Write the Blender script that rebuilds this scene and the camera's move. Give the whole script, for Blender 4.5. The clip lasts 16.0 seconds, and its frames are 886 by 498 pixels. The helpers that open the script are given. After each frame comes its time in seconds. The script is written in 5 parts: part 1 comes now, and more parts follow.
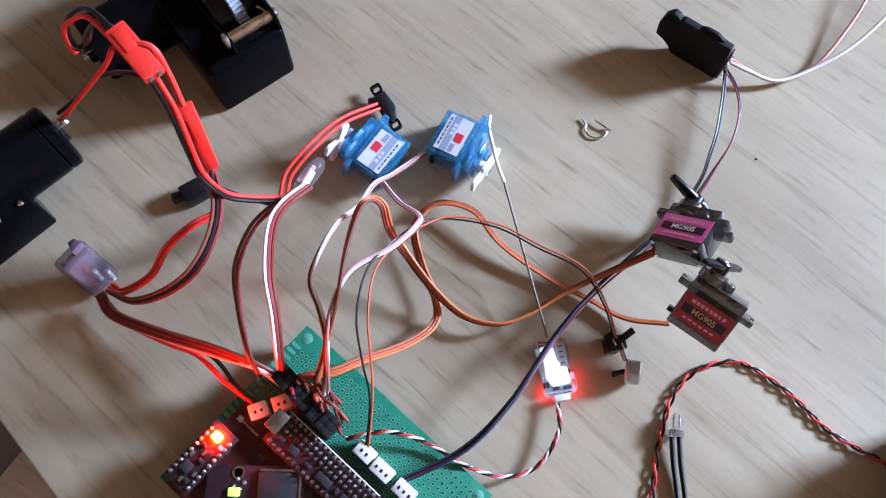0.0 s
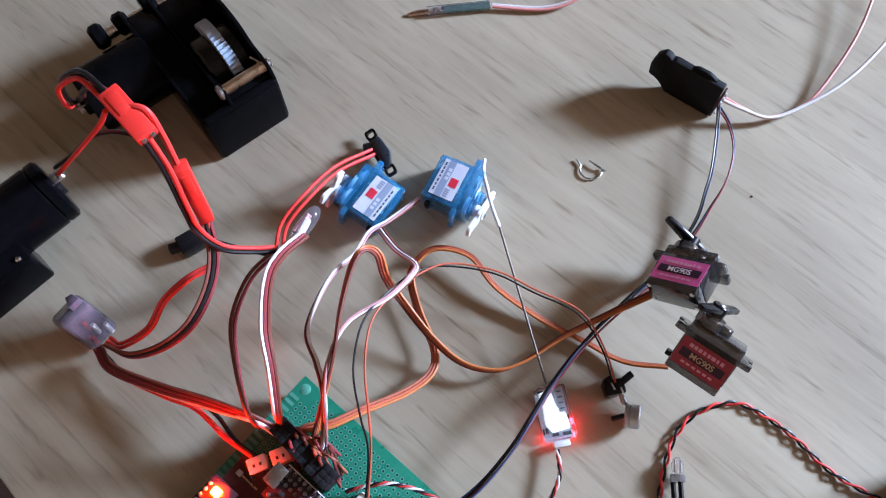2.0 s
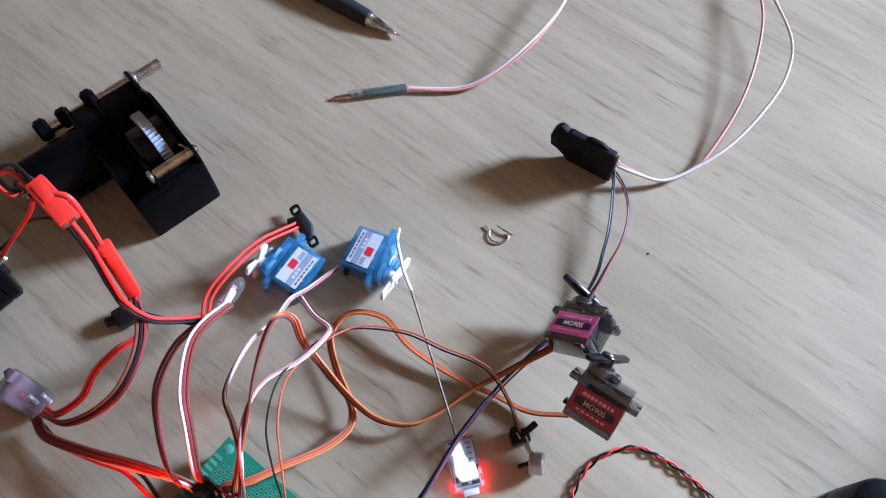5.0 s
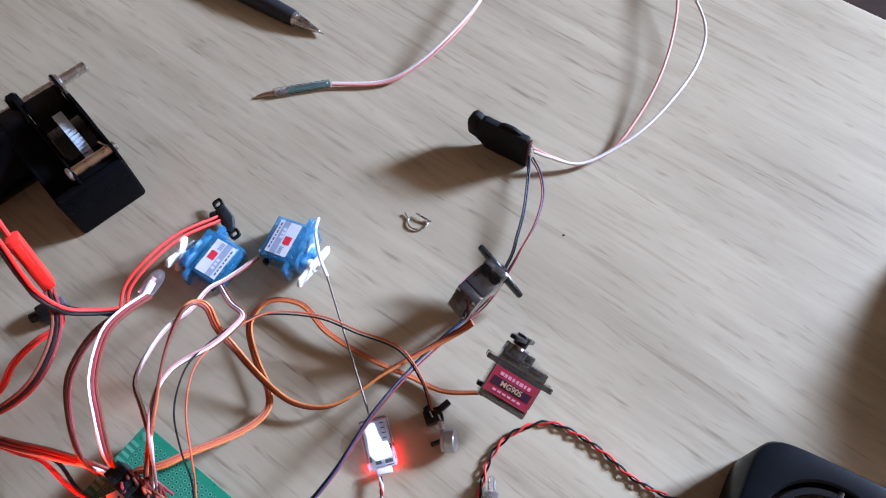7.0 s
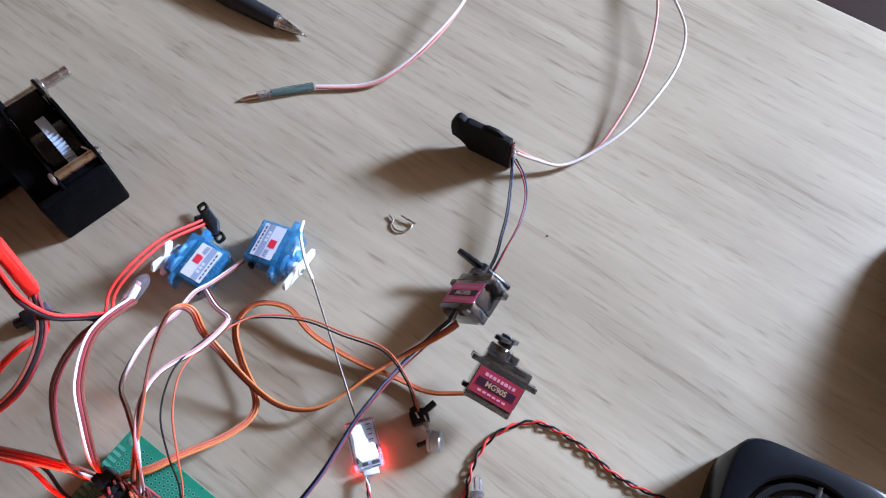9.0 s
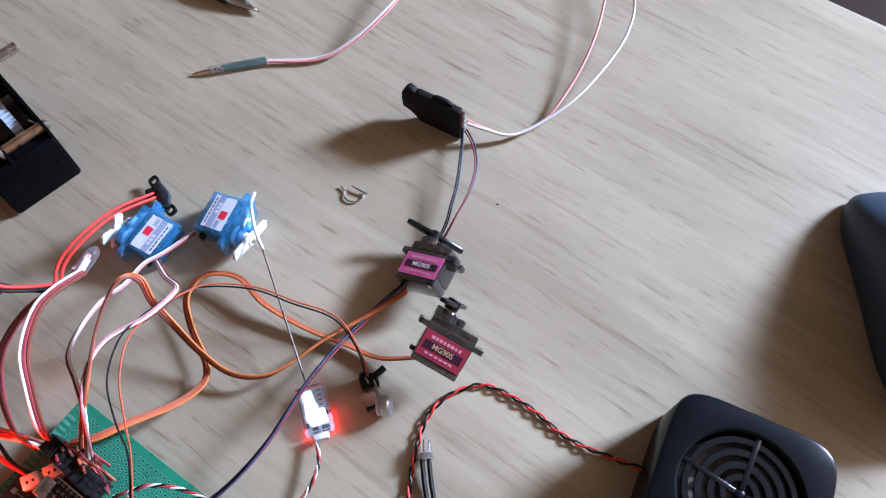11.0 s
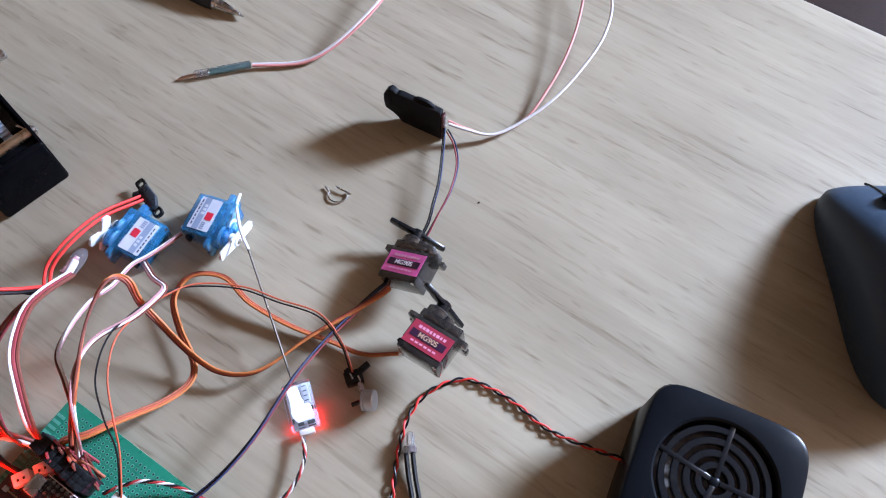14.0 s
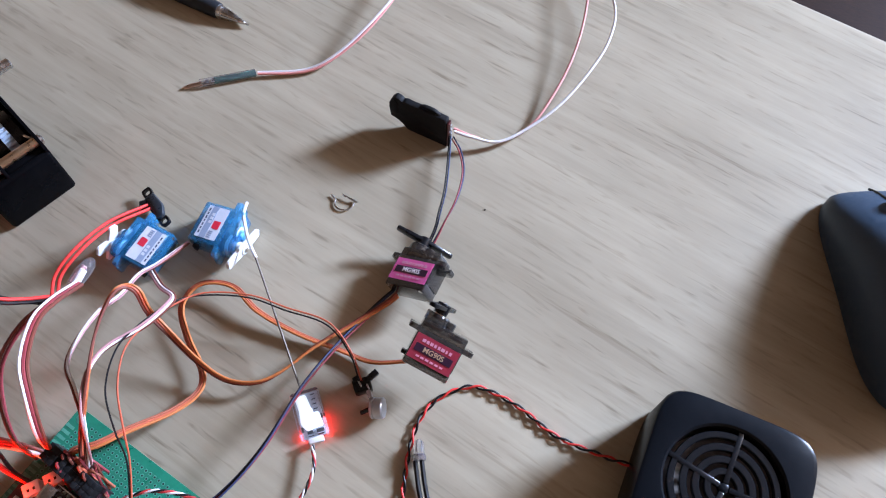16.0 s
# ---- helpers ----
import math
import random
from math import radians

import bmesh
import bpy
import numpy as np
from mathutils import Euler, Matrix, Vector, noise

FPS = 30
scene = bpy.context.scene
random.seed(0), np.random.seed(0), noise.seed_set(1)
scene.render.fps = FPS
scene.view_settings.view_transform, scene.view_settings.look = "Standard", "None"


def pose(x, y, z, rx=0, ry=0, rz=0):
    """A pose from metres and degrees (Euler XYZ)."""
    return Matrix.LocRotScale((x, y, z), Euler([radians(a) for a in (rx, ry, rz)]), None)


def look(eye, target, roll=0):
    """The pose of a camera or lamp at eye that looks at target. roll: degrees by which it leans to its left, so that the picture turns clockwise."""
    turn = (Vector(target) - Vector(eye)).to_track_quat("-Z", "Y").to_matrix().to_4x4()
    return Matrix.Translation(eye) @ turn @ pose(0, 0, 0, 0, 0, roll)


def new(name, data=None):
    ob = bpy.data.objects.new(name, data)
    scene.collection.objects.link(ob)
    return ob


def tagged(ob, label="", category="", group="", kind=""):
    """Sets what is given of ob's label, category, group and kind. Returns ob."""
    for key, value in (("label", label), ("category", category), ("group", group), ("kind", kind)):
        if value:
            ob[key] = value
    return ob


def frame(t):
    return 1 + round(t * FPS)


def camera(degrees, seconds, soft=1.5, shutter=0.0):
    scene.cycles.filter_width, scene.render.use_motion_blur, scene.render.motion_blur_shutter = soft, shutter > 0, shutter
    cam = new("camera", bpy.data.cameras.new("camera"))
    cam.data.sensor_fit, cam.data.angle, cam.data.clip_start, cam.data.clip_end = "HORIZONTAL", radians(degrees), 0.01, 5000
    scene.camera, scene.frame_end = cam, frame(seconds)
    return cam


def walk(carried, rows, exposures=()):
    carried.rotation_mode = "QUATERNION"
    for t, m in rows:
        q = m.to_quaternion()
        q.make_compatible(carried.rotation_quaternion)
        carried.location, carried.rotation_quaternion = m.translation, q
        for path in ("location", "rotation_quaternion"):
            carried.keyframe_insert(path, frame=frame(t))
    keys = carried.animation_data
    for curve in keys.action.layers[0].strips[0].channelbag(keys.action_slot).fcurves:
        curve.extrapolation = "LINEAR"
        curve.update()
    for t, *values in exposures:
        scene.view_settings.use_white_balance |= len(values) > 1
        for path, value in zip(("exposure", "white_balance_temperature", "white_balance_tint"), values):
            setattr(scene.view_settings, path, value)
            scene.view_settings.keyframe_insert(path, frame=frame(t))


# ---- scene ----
cam = camera(60.0, 16.0, soft=1.1)
PATH = [
    (0, (-0.078, 0.137, 0.32), (-0.064, 0.796, -1.568), 3.8),
    (0.5, (-0.077, 0.145, 0.319), (-0.058, 0.807, -1.568), 3.8),
    (1, (-0.075, 0.148, 0.32), (-0.056, 0.808, -1.568), 3.4),
    (1.5, (-0.077, 0.15, 0.32), (-0.069, 0.808, -1.569), 2.5),
    (2, (-0.075, 0.15, 0.325), (-0.074, 0.843, -1.551), 1.6),
    (2.5, (-0.094, 0.145, 0.33), (-0.056, 0.954, -1.498), 5.4),
    (3, (-0.08, 0.139, 0.358), (-0.067, 1.046, -1.424), 4.1),
    (3.5, (-0.061, 0.143, 0.377), (-0.078, 1.108, -1.374), -0.5),
    (4, (-0.059, 0.146, 0.361), (-0.047, 1.083, -1.405), 0.7),
    (4.5, (-0.049, 0.144, 0.346), (-0.059, 1.003, -1.46), -0.7),
    (5, (-0.037, 0.139, 0.35), (-0.027, 0.991, -1.459), -0.0),
    (7.5, (0.007, 0.12, 0.35), (0.014, 1.015, -1.439), -2.2),
    (8, (0.004, 0.122, 0.351), (0.027, 1.009, -1.441), -1.3),
    (10.5, (0.016, 0.114, 0.355), (0.081, 0.994, -1.44), 0.1),
    (11, (0.022, 0.107, 0.351), (0.102, 0.975, -1.449), 0.9),
    (11.5, (0.025, 0.104, 0.353), (0.104, 0.974, -1.446), 0.7),
    (12, (0.027, 0.106, 0.354), (0.104, 0.974, -1.446), 0.2),
    (12.5, (0.028, 0.107, 0.352), (0.113, 0.956, -1.456), 0.8),
    (13, (0.028, 0.103, 0.355), (0.116, 0.965, -1.447), 0.8),
    (13.5, (0.028, 0.101, 0.356), (0.12, 0.959, -1.448), 0.8),
    (14, (0.028, 0.101, 0.357), (0.121, 0.974, -1.441), 0.9),
    (14.5, (0.028, 0.101, 0.358), (0.124, 0.967, -1.442), 0.6),
    (15, (0.025, 0.098, 0.359), (0.13, 0.973, -1.436), 1.1),
    (15.5, (0.024, 0.1, 0.361), (0.131, 0.986, -1.429), 1.0),
    (16, (0.023, 0.103, 0.359), (0.125, 0.982, -1.435), 1.1),
]
EXPOSURES = [(0.0, 0.14, 6450, 9), (2.5, -0.02, 6400, 8), (4.5, -0.03, 6450, 9), (7.5, 0.06, 6500, 10), (16.0, 0.0, 6500, 10)]
walk(cam, [(t, look(eye, target, roll)) for t, eye, target, roll in PATH], EXPOSURES)

# ---- world, window light ----
K = 0.001                      # all sizes below are in millimetres
TURN = -31.5                   # the table and the room lie turned by this about z
world = bpy.data.worlds.new("sky")
scene.world = world
world.use_nodes = True
wn = world.node_tree
sky = wn.nodes.new("ShaderNodeTexSky")
sky.sky_type, sky.sun_disc = "NISHITA", False
sky.sun_elevation, sky.sun_rotation = radians(40), radians(200)
wn.links.new(sky.outputs[0], wn.nodes["Background"].inputs[0])
wn.nodes["Background"].inputs[1].default_value = 0.12

ROOM = Matrix.Translation((0, 0.3, 0)) @ pose(0, 0, 0, 0, 0, TURN)   # x along the table's long edge, y towards the window wall
WIN_X, WIN_Z, WIN_W, WIN_H, WALL_Y = 3.20, 2.04, 1.3, 0.95, 3.85
area = bpy.data.lights.new("window_daylight", "AREA")
area.shape, area.size, area.size_y = "RECTANGLE", WIN_W - 0.06, WIN_H - 0.06
area.energy, area.color = 1480, (0.718, 0.93, 1.38)
lamp = new("window_daylight", area)
lamp.matrix_world = ROOM @ pose(WIN_X, WALL_Y - 0.02, WIN_Z, -90, 0, 0)

# ---- materials ----
def material(name, base, rough=0.5, metal=0.0, vary=0.15, scale=200.0, bump=0.0, transmit=0.0, spec=0.5, emit=None, power=0.0, stretch=(1, 1, 1), coat=0.0, alpha=1.0, ior=1.45, uneven=1.0):
    m = bpy.data.materials.new(name)
    m.use_nodes = True
    nt = m.node_tree
    b = nt.nodes["Principled BSDF"]
    b.inputs["Roughness"].default_value = rough
    b.inputs["Metallic"].default_value = metal
    b.inputs["Transmission Weight"].default_value = transmit
    b.inputs["Specular IOR Level"].default_value = spec
    b.inputs["Coat Weight"].default_value = coat
    b.inputs["Alpha"].default_value = alpha
    b.inputs["IOR"].default_value = ior
    tc = nt.nodes.new("ShaderNodeTexCoord")
    mp = nt.nodes.new("ShaderNodeMapping")
    mp.inputs["Scale"].default_value = stretch
    n1 = nt.nodes.new("ShaderNodeTexNoise")
    n1.inputs["Scale"].default_value, n1.inputs["Detail"].default_value = scale, 6
    n2 = nt.nodes.new("ShaderNodeTexNoise")
    n2.inputs["Scale"].default_value, n2.inputs["Detail"].default_value = scale * 6, 3
    nt.links.new(tc.outputs["Object"], mp.inputs[0])
    nt.links.new(mp.outputs[0], n1.inputs["Vector"])
    nt.links.new(mp.outputs[0], n2.inputs["Vector"])
    mul = nt.nodes.new("ShaderNodeMath")
    mul.operation = "ADD"
    nt.links.new(n1.outputs[0], mul.inputs[0])
    nt.links.new(n2.outputs[0], mul.inputs[1])
    ramp = nt.nodes.new("ShaderNodeMapRange")
    ramp.inputs[1].default_value, ramp.inputs[2].default_value = 0.6, 1.4
    ramp.inputs[3].default_value, ramp.inputs[4].default_value = 1 - vary, 1 + vary
    nt.links.new(mul.outputs[0], ramp.inputs[0])
    mix = nt.nodes.new("ShaderNodeVectorMath")
    mix.operation = "SCALE"
    mix.inputs[0].default_value = base
    nt.links.new(ramp.outputs[0], mix.inputs["Scale"])
    nt.links.new(mix.outputs[0], b.inputs["Base Color"])
    rr = nt.nodes.new("ShaderNodeMapRange")
    rr.inputs[1].default_value, rr.inputs[2].default_value = 0.3, 0.7
    rr.inputs[3].default_value, rr.inputs[4].default_value = max(rough - 0.07 * uneven, 0.02), min(rough + 0.09 * uneven, 1)
    nt.links.new(n1.outputs[0], rr.inputs[0])
    nt.links.new(rr.outputs[0], b.inputs["Roughness"])
    if bump:
        bp = nt.nodes.new("ShaderNodeBump")
        bp.inputs["Strength"].default_value, bp.inputs["Distance"].default_value = bump, 0.0003
        nt.links.new(n2.outputs[0], bp.inputs["Height"])
        nt.links.new(bp.outputs[0], b.inputs["Normal"])
    if emit:
        b.inputs["Emission Color"].default_value = (*emit, 1)
        b.inputs["Emission Strength"].default_value = power
    return m


def wood_material(name, dark, light, rough, long_scale=1.0, grain=0.0):
    """Flat-sawn veneer: long streaks, broad tone bands and short dark pores along x."""
    m = bpy.data.materials.new(name)
    m.use_nodes = True
    nt = m.node_tree
    b = nt.nodes["Principled BSDF"]
    b.inputs["Specular IOR Level"].default_value = 0.2
    tc = nt.nodes.new("ShaderNodeTexCoord")
    spin = nt.nodes.new("ShaderNodeMapping")
    spin.inputs["Rotation"].default_value = (0, 0, radians(-grain))
    nt.links.new(tc.outputs["Object"], spin.inputs[0])

    def noise_at(sx, sy, detail, warp=0.0):
        mp = nt.nodes.new("ShaderNodeMapping")
        mp.inputs["Scale"].default_value = (sx * long_scale, sy * long_scale, 30)
        n = nt.nodes.new("ShaderNodeTexNoise")
        n.inputs["Scale"].default_value, n.inputs["Detail"].default_value = 1.0, detail
        n.inputs["Distortion"].default_value = warp
        nt.links.new(spin.outputs[0], mp.inputs[0])
        nt.links.new(mp.outputs[0], n.inputs["Vector"])
        return n

    broad, streak, fine, pores = noise_at(2.2, 16, 3, 0.6), noise_at(7, 95, 4, 0.8), noise_at(30, 480, 3), noise_at(45, 300, 2, 0.4)
    blotch, lines, ticks = noise_at(9, 11, 4), noise_at(9, 190, 3, 0.8), noise_at(34, 300, 2, 0.5)

    def span(src, a, z, lo, hi):
        r = nt.nodes.new("ShaderNodeMapRange")
        r.inputs[1].default_value, r.inputs[2].default_value, r.inputs[3].default_value, r.inputs[4].default_value = a, z, lo, hi
        nt.links.new(src.outputs[0], r.inputs[0])
        return r

    def math_node(op, p, q):
        k = nt.nodes.new("ShaderNodeMath")
        k.operation = op
        nt.links.new(p.outputs[0], k.inputs[0])
        if isinstance(q, (int, float)):
            k.inputs[1].default_value = q
        else:
            nt.links.new(q.outputs[0], k.inputs[1])
        return k

    tone = math_node("ADD", span(broad, 0.3, 0.7, 0.0, 0.34), span(streak, 0.3, 0.7, 0.07, 0.28))
    tone = math_node("ADD", tone, span(fine, 0.3, 0.7, 0.04, 0.13))
    tone = math_node("ADD", tone, span(blotch, 0.3, 0.7, 0.0, 0.24))
    tone = math_node("SUBTRACT", tone, span(pores, 0.6, 0.76, 0.0, 0.22))
    tone = math_node("SUBTRACT", tone, span(lines, 0.57, 0.7, 0.0, 0.22))
    tone = math_node("SUBTRACT", tone, span(ticks, 0.6, 0.74, 0.0, 0.3))
    ramp = nt.nodes.new("ShaderNodeValToRGB")
    ramp.color_ramp.elements[0].position, ramp.color_ramp.elements[0].color = 0.05, (*dark, 1)
    ramp.color_ramp.elements[1].position, ramp.color_ramp.elements[1].color = 0.85, (*light, 1)
    nt.links.new(tone.outputs[0], ramp.inputs[0])
    nt.links.new(ramp.outputs[0], b.inputs["Base Color"])
    nt.links.new(span(streak, 0.3, 0.7, rough + 0.06, rough - 0.06).outputs[0], b.inputs["Roughness"])
    bp = nt.nodes.new("ShaderNodeBump")
    bp.inputs["Strength"].default_value, bp.inputs["Distance"].default_value = 0.25, 0.0002
    nt.links.new(tone.outputs[0], bp.inputs["Height"])
    nt.links.new(bp.outputs[0], b.inputs["Normal"])
    return m


WOOD = wood_material("veneer", (0.225, 0.178, 0.119), (0.44, 0.372, 0.268), 0.48, 1.0, -8.5)
FLOORWOOD = wood_material("floor_wood", (0.07, 0.034, 0.018), (0.16, 0.085, 0.045), 0.6, 0.4)
# Walls stay out of view; dark warm brown tints the light they bounce.
BOUNCEWALL = material("brown_bounce_wall", (0.18, 0.1, 0.05), 0.85, scale=30, vary=0.06, bump=0.1)
# Ceiling out of view; kept brown so little light returns to the table.
BOUNCECEIL = material("brown_bounce_ceiling", (0.2, 0.125, 0.07), 0.9, scale=30, vary=0.05)
WHITEPAINT = material("white_gloss_paint", (0.8, 0.8, 0.78), 0.35, scale=60, vary=0.05)
GLASS = material("window_glass", (1, 1, 1), 0.02, transmit=1.0, vary=0.0)
CLOTH = material("white_fabric", (0.72, 0.74, 0.8), 0.9, scale=45, vary=0.22, bump=0.8)
BLACK = material("black_plastic", (0.007, 0.007, 0.008), 0.24, scale=120, vary=0.3, bump=0.05, spec=0.35)
BLACKMATT = material("black_heat_shrink", (0.008, 0.0075, 0.008), 0.65, scale=150, vary=0.3, bump=0.25, spec=0.2)
BLACKMETAL = material("black_painted_steel", (0.0025, 0.0025, 0.003), 0.12, scale=90, vary=0.4, bump=0.05, spec=0.05)
BLACKWIRE = material("black_insulation", (0.008, 0.007, 0.0075), 0.36, vary=0.2, spec=0.3)
REDWIRE = material("red_insulation", (0.62, 0.035, 0.028), 0.52, vary=0.12, spec=0.35)
DEEPRED = material("deep_red_insulation", (0.42, 0.03, 0.028), 0.52, vary=0.12, spec=0.35)
PINKWIRE = material("faded_red_insulation", (0.62, 0.25, 0.22), 0.52, vary=0.12, spec=0.35)
WHITEWIRE = material("white_insulation", (0.62, 0.56, 0.55), 0.52, vary=0.1, spec=0.35)
BROWNWIRE = material("brown_insulation", (0.14, 0.035, 0.022), 0.52, vary=0.2, spec=0.35)
ORANGEWIRE = material("orange_insulation", (0.44, 0.13, 0.036), 0.48, vary=0.12, spec=0.4)
SERVOBROWN = material("chestnut_insulation", (0.31, 0.085, 0.045), 0.52, vary=0.15, spec=0.35)
RUSTWIRE = material("rust_red_insulation", (0.42, 0.085, 0.04), 0.52, vary=0.12, spec=0.35)
PENBAND = material("smoky_pen_window", (0.09, 0.085, 0.1), 0.25, scale=150, vary=0.15)
ALUMINIUM = material("dull_aluminium", (0.5, 0.51, 0.54), 0.42, metal=0.85, scale=300, vary=0.12)
MAROON = material("maroon_insulation", (0.2, 0.026, 0.03), 0.5, vary=0.15, spec=0.4)
GREYMODULE = material("grey_module_cover", (0.5, 0.55, 0.62), 0.35, scale=300, vary=0.3)
BLUEWIRE = material("blue_insulation", (0.025, 0.032, 0.08), 0.52, vary=0.12, spec=0.35)
MAUVEWIRE = material("mauve_insulation", (0.38, 0.19, 0.19), 0.52, vary=0.12, spec=0.35)
REDPLASTIC = material("red_connector_plastic", (0.66, 0.03, 0.022), 0.38, scale=140, vary=0.12, bump=0.08)
WHITEPLASTIC = material("white_nylon", (0.62, 0.61, 0.6), 0.4, scale=140, vary=0.06)
HORNWHITE = material("white_horn_nylon", (0.64, 0.65, 0.66), 0.35, scale=140, vary=0.05)
BLUEPLASTIC = material("clear_blue_plastic", (0.05, 0.48, 1.0), 0.06, scale=140, vary=0.2, transmit=0.78, coat=1.0, alpha=0.68, uneven=0.3)
SMOKE = material("smoked_clear_plastic", (0.035, 0.031, 0.03), 0.08, scale=120, vary=0.3, transmit=0.3, coat=1.0, alpha=0.82, uneven=0.4)
SMOKEDARK = material("dark_smoked_plastic", (0.022, 0.02, 0.021), 0.18, scale=120, vary=0.25, coat=0.5, alpha=0.86, uneven=0.5)
CLEARFILM = material("clear_heat_shrink", (0.86, 0.84, 0.88), 0.05, scale=160, vary=0.08, transmit=0.96, bump=0.15, ior=1.25)
MILKFILM = material("milky_heat_shrink", (0.12, 0.095, 0.11), 0.12, scale=160, vary=0.45, bump=0.35, alpha=0.5)
PINKLABEL = material("magenta_label", (0.76, 0.13, 0.38), 0.35, scale=150, vary=0.08)
REDLABEL = material("dull_red_label", (0.33, 0.03, 0.055), 0.32, scale=150, vary=0.12)
LABELDARK = material("label_dark_band", (0.035, 0.01, 0.03), 0.4, vary=0.1)
LABELWHITE = material("label_print", (0.8, 0.72, 0.75), 0.5, vary=0.05)
LABELGOLD = material("label_gold_print", (0.55, 0.36, 0.24), 0.45, vary=0.05)
LABELPINKPRINT = material("label_pink_print", (0.72, 0.32, 0.45), 0.45, vary=0.05)
PAPER = material("silver_white_paper", (0.46, 0.47, 0.52), 0.35, scale=120, vary=0.06)
PAPERGREY = material("grey_label_band", (0.2, 0.24, 0.32), 0.35, scale=120, vary=0.08)
REDPRINT = material("red_print", (0.5, 0.02, 0.04), 0.4, vary=0.06)
DARKPRINT = material("dark_print", (0.05, 0.06, 0.09), 0.45, vary=0.06)
STEEL = material("bright_steel", (0.62, 0.6, 0.58), 0.25, metal=1.0, scale=180, vary=0.12, bump=0.05)
BRASS = material("dull_brass", (0.55, 0.40, 0.26), 0.3, metal=1.0, scale=180, vary=0.15)
ANTENNA = material("dull_antenna_wire", (0.12, 0.095, 0.075), 0.5, metal=0.6, vary=0.15)
COPPER = material("copper_wire", (0.62, 0.42, 0.3), 0.3, metal=1.0, vary=0.1)
SOLDER = material("solder", (0.6, 0.6, 0.6), 0.3, metal=1.0, scale=400, vary=0.2)
GEAR = material("grey_nylon_gear", (0.33, 0.39, 0.47), 0.3, scale=160, vary=0.1)
GREENPCB = material("green_solder_mask", (0.01, 0.135, 0.078), 0.32, scale=160, vary=0.15)
PADTIN = material("tinned_pad", (0.075, 0.26, 0.185), 0.35, metal=0.15, scale=500, vary=0.25)
HOLEDARK = material("drilled_hole", (0.008, 0.02, 0.016), 0.6, vary=0.2)
DARKPCB = material("dark_solder_mask", (0.028, 0.012, 0.016), 0.35, scale=160, vary=0.2)
REDPCB = material("deep_red_solder_mask", (0.06, 0.01, 0.009), 0.35, scale=160, vary=0.2)
CHIP = material("chip_resin", (0.02, 0.02, 0.022), 0.45, vary=0.2)
REDLED = material("lit_red_led", (0.9, 0.05, 0.03), 0.3, emit=(1.0, 0.015, 0.025), power=36.0)
HOTLED = material("lit_led_core", (1.0, 0.5, 0.3), 0.3, emit=(1.0, 0.02, 0.0003), power=3000.0)
GREENLED = material("lit_green_led", (0.4, 0.9, 0.1), 0.3, emit=(0.5, 1.0, 0.12), power=1.2)
WHITELED = material("lit_white_panel", (0.9, 0.95, 1.0), 0.3, scale=260, vary=0.4, emit=(0.82, 0.93, 1.0), power=0.8)
MOUSEBLUE = material("slate_blue_plastic", (0.024, 0.043, 0.07), 0.5, scale=300, vary=0.12, bump=0.12)
FANBLACK = material("charcoal_plastic", (0.006, 0.007, 0.009), 0.26, scale=220, vary=0.12, bump=0.03, spec=0.1, uneven=0.15)
GRILLE = material("glossy_black_plastic", (0.008, 0.009, 0.011), 0.14, scale=220, vary=0.12, spec=0.45, uneven=0.3)
CONE = material("speaker_cone", (0.26, 0.225, 0.205), 0.3, scale=150, vary=0.2)
GREENPROBE = material("green_sensor_board", (0.05, 0.12, 0.095), 0.35, scale=200, vary=0.2)
PENGREY = material("dark_grey_pen_barrel", (0.022, 0.026, 0.032), 0.3, scale=150, vary=0.2)
PENRUBBER = material("black_rubber_grip", (0.012, 0.013, 0.016), 0.5, scale=250, vary=0.2, bump=0.2)
PENCLIP = material("dark_translucent_plastic", (0.035, 0.038, 0.042), 0.3, scale=150, vary=0.15)
DARKWOOD = material("dark_stained_wood", (0.028, 0.014, 0.009), 0.6, scale=25, vary=0.4, stretch=(1, 8, 8), spec=0.15)
BOXPLASTIC = material("pale_translucent_plastic", (0.6, 0.66, 0.75), 0.25, scale=30, vary=0.12, transmit=0.3)
PURPLEGREY = material("purple_grey_plastic", (0.1, 0.075, 0.1), 0.35, scale=120, vary=0.35, bump=0.1)


# ---- building helpers ----
def part(name, bm, mat, parent=None, label="", smooth=True):
    me = bpy.data.meshes.new(name)
    bmesh.ops.recalc_face_normals(bm, faces=bm.faces)
    bm.to_mesh(me)
    bm.free()
    if smooth:
        me.polygons.foreach_set("use_smooth", [True] * len(me.polygons))
        me.set_sharp_from_angle(angle=radians(35))
    me.materials.append(mat)
    ob = new(name, me)
    if parent is not None:
        ob.parent = parent
    if label:
        tagged(ob, label)
    return ob


def thing(name, label, category, at=None, group=""):
    e = new(name)
    e.empty_display_size = 0.01
    if at is not None:
        e.matrix_basis = at
    return tagged(e, label, category, group)


def mmpose(x, y, z, rx=0, ry=0, rz=0):
    return pose(x * K, y * K, z * K, rx, ry, rz)


def add_box(bm, c, s, bevel=0.0, rz=0.0, m=None, seg=2):
    """A bevelled block: centre, size in mm."""
    t = bmesh.new()
    bmesh.ops.create_cube(t, size=1.0, matrix=Matrix.Diagonal((s[0] * K, s[1] * K, s[2] * K, 1)))
    if bevel:
        bmesh.ops.bevel(t, geom=list(t.edges), offset=bevel * K, segments=seg, affect="EDGES", profile=0.5)
    mat = Matrix.Translation(Vector(c) * K) @ pose(0, 0, 0, 0, 0, rz)
    if m is not None:
        mat = m @ mat
    bmesh.ops.transform(t, matrix=mat, verts=t.verts)
    join(bm, t)


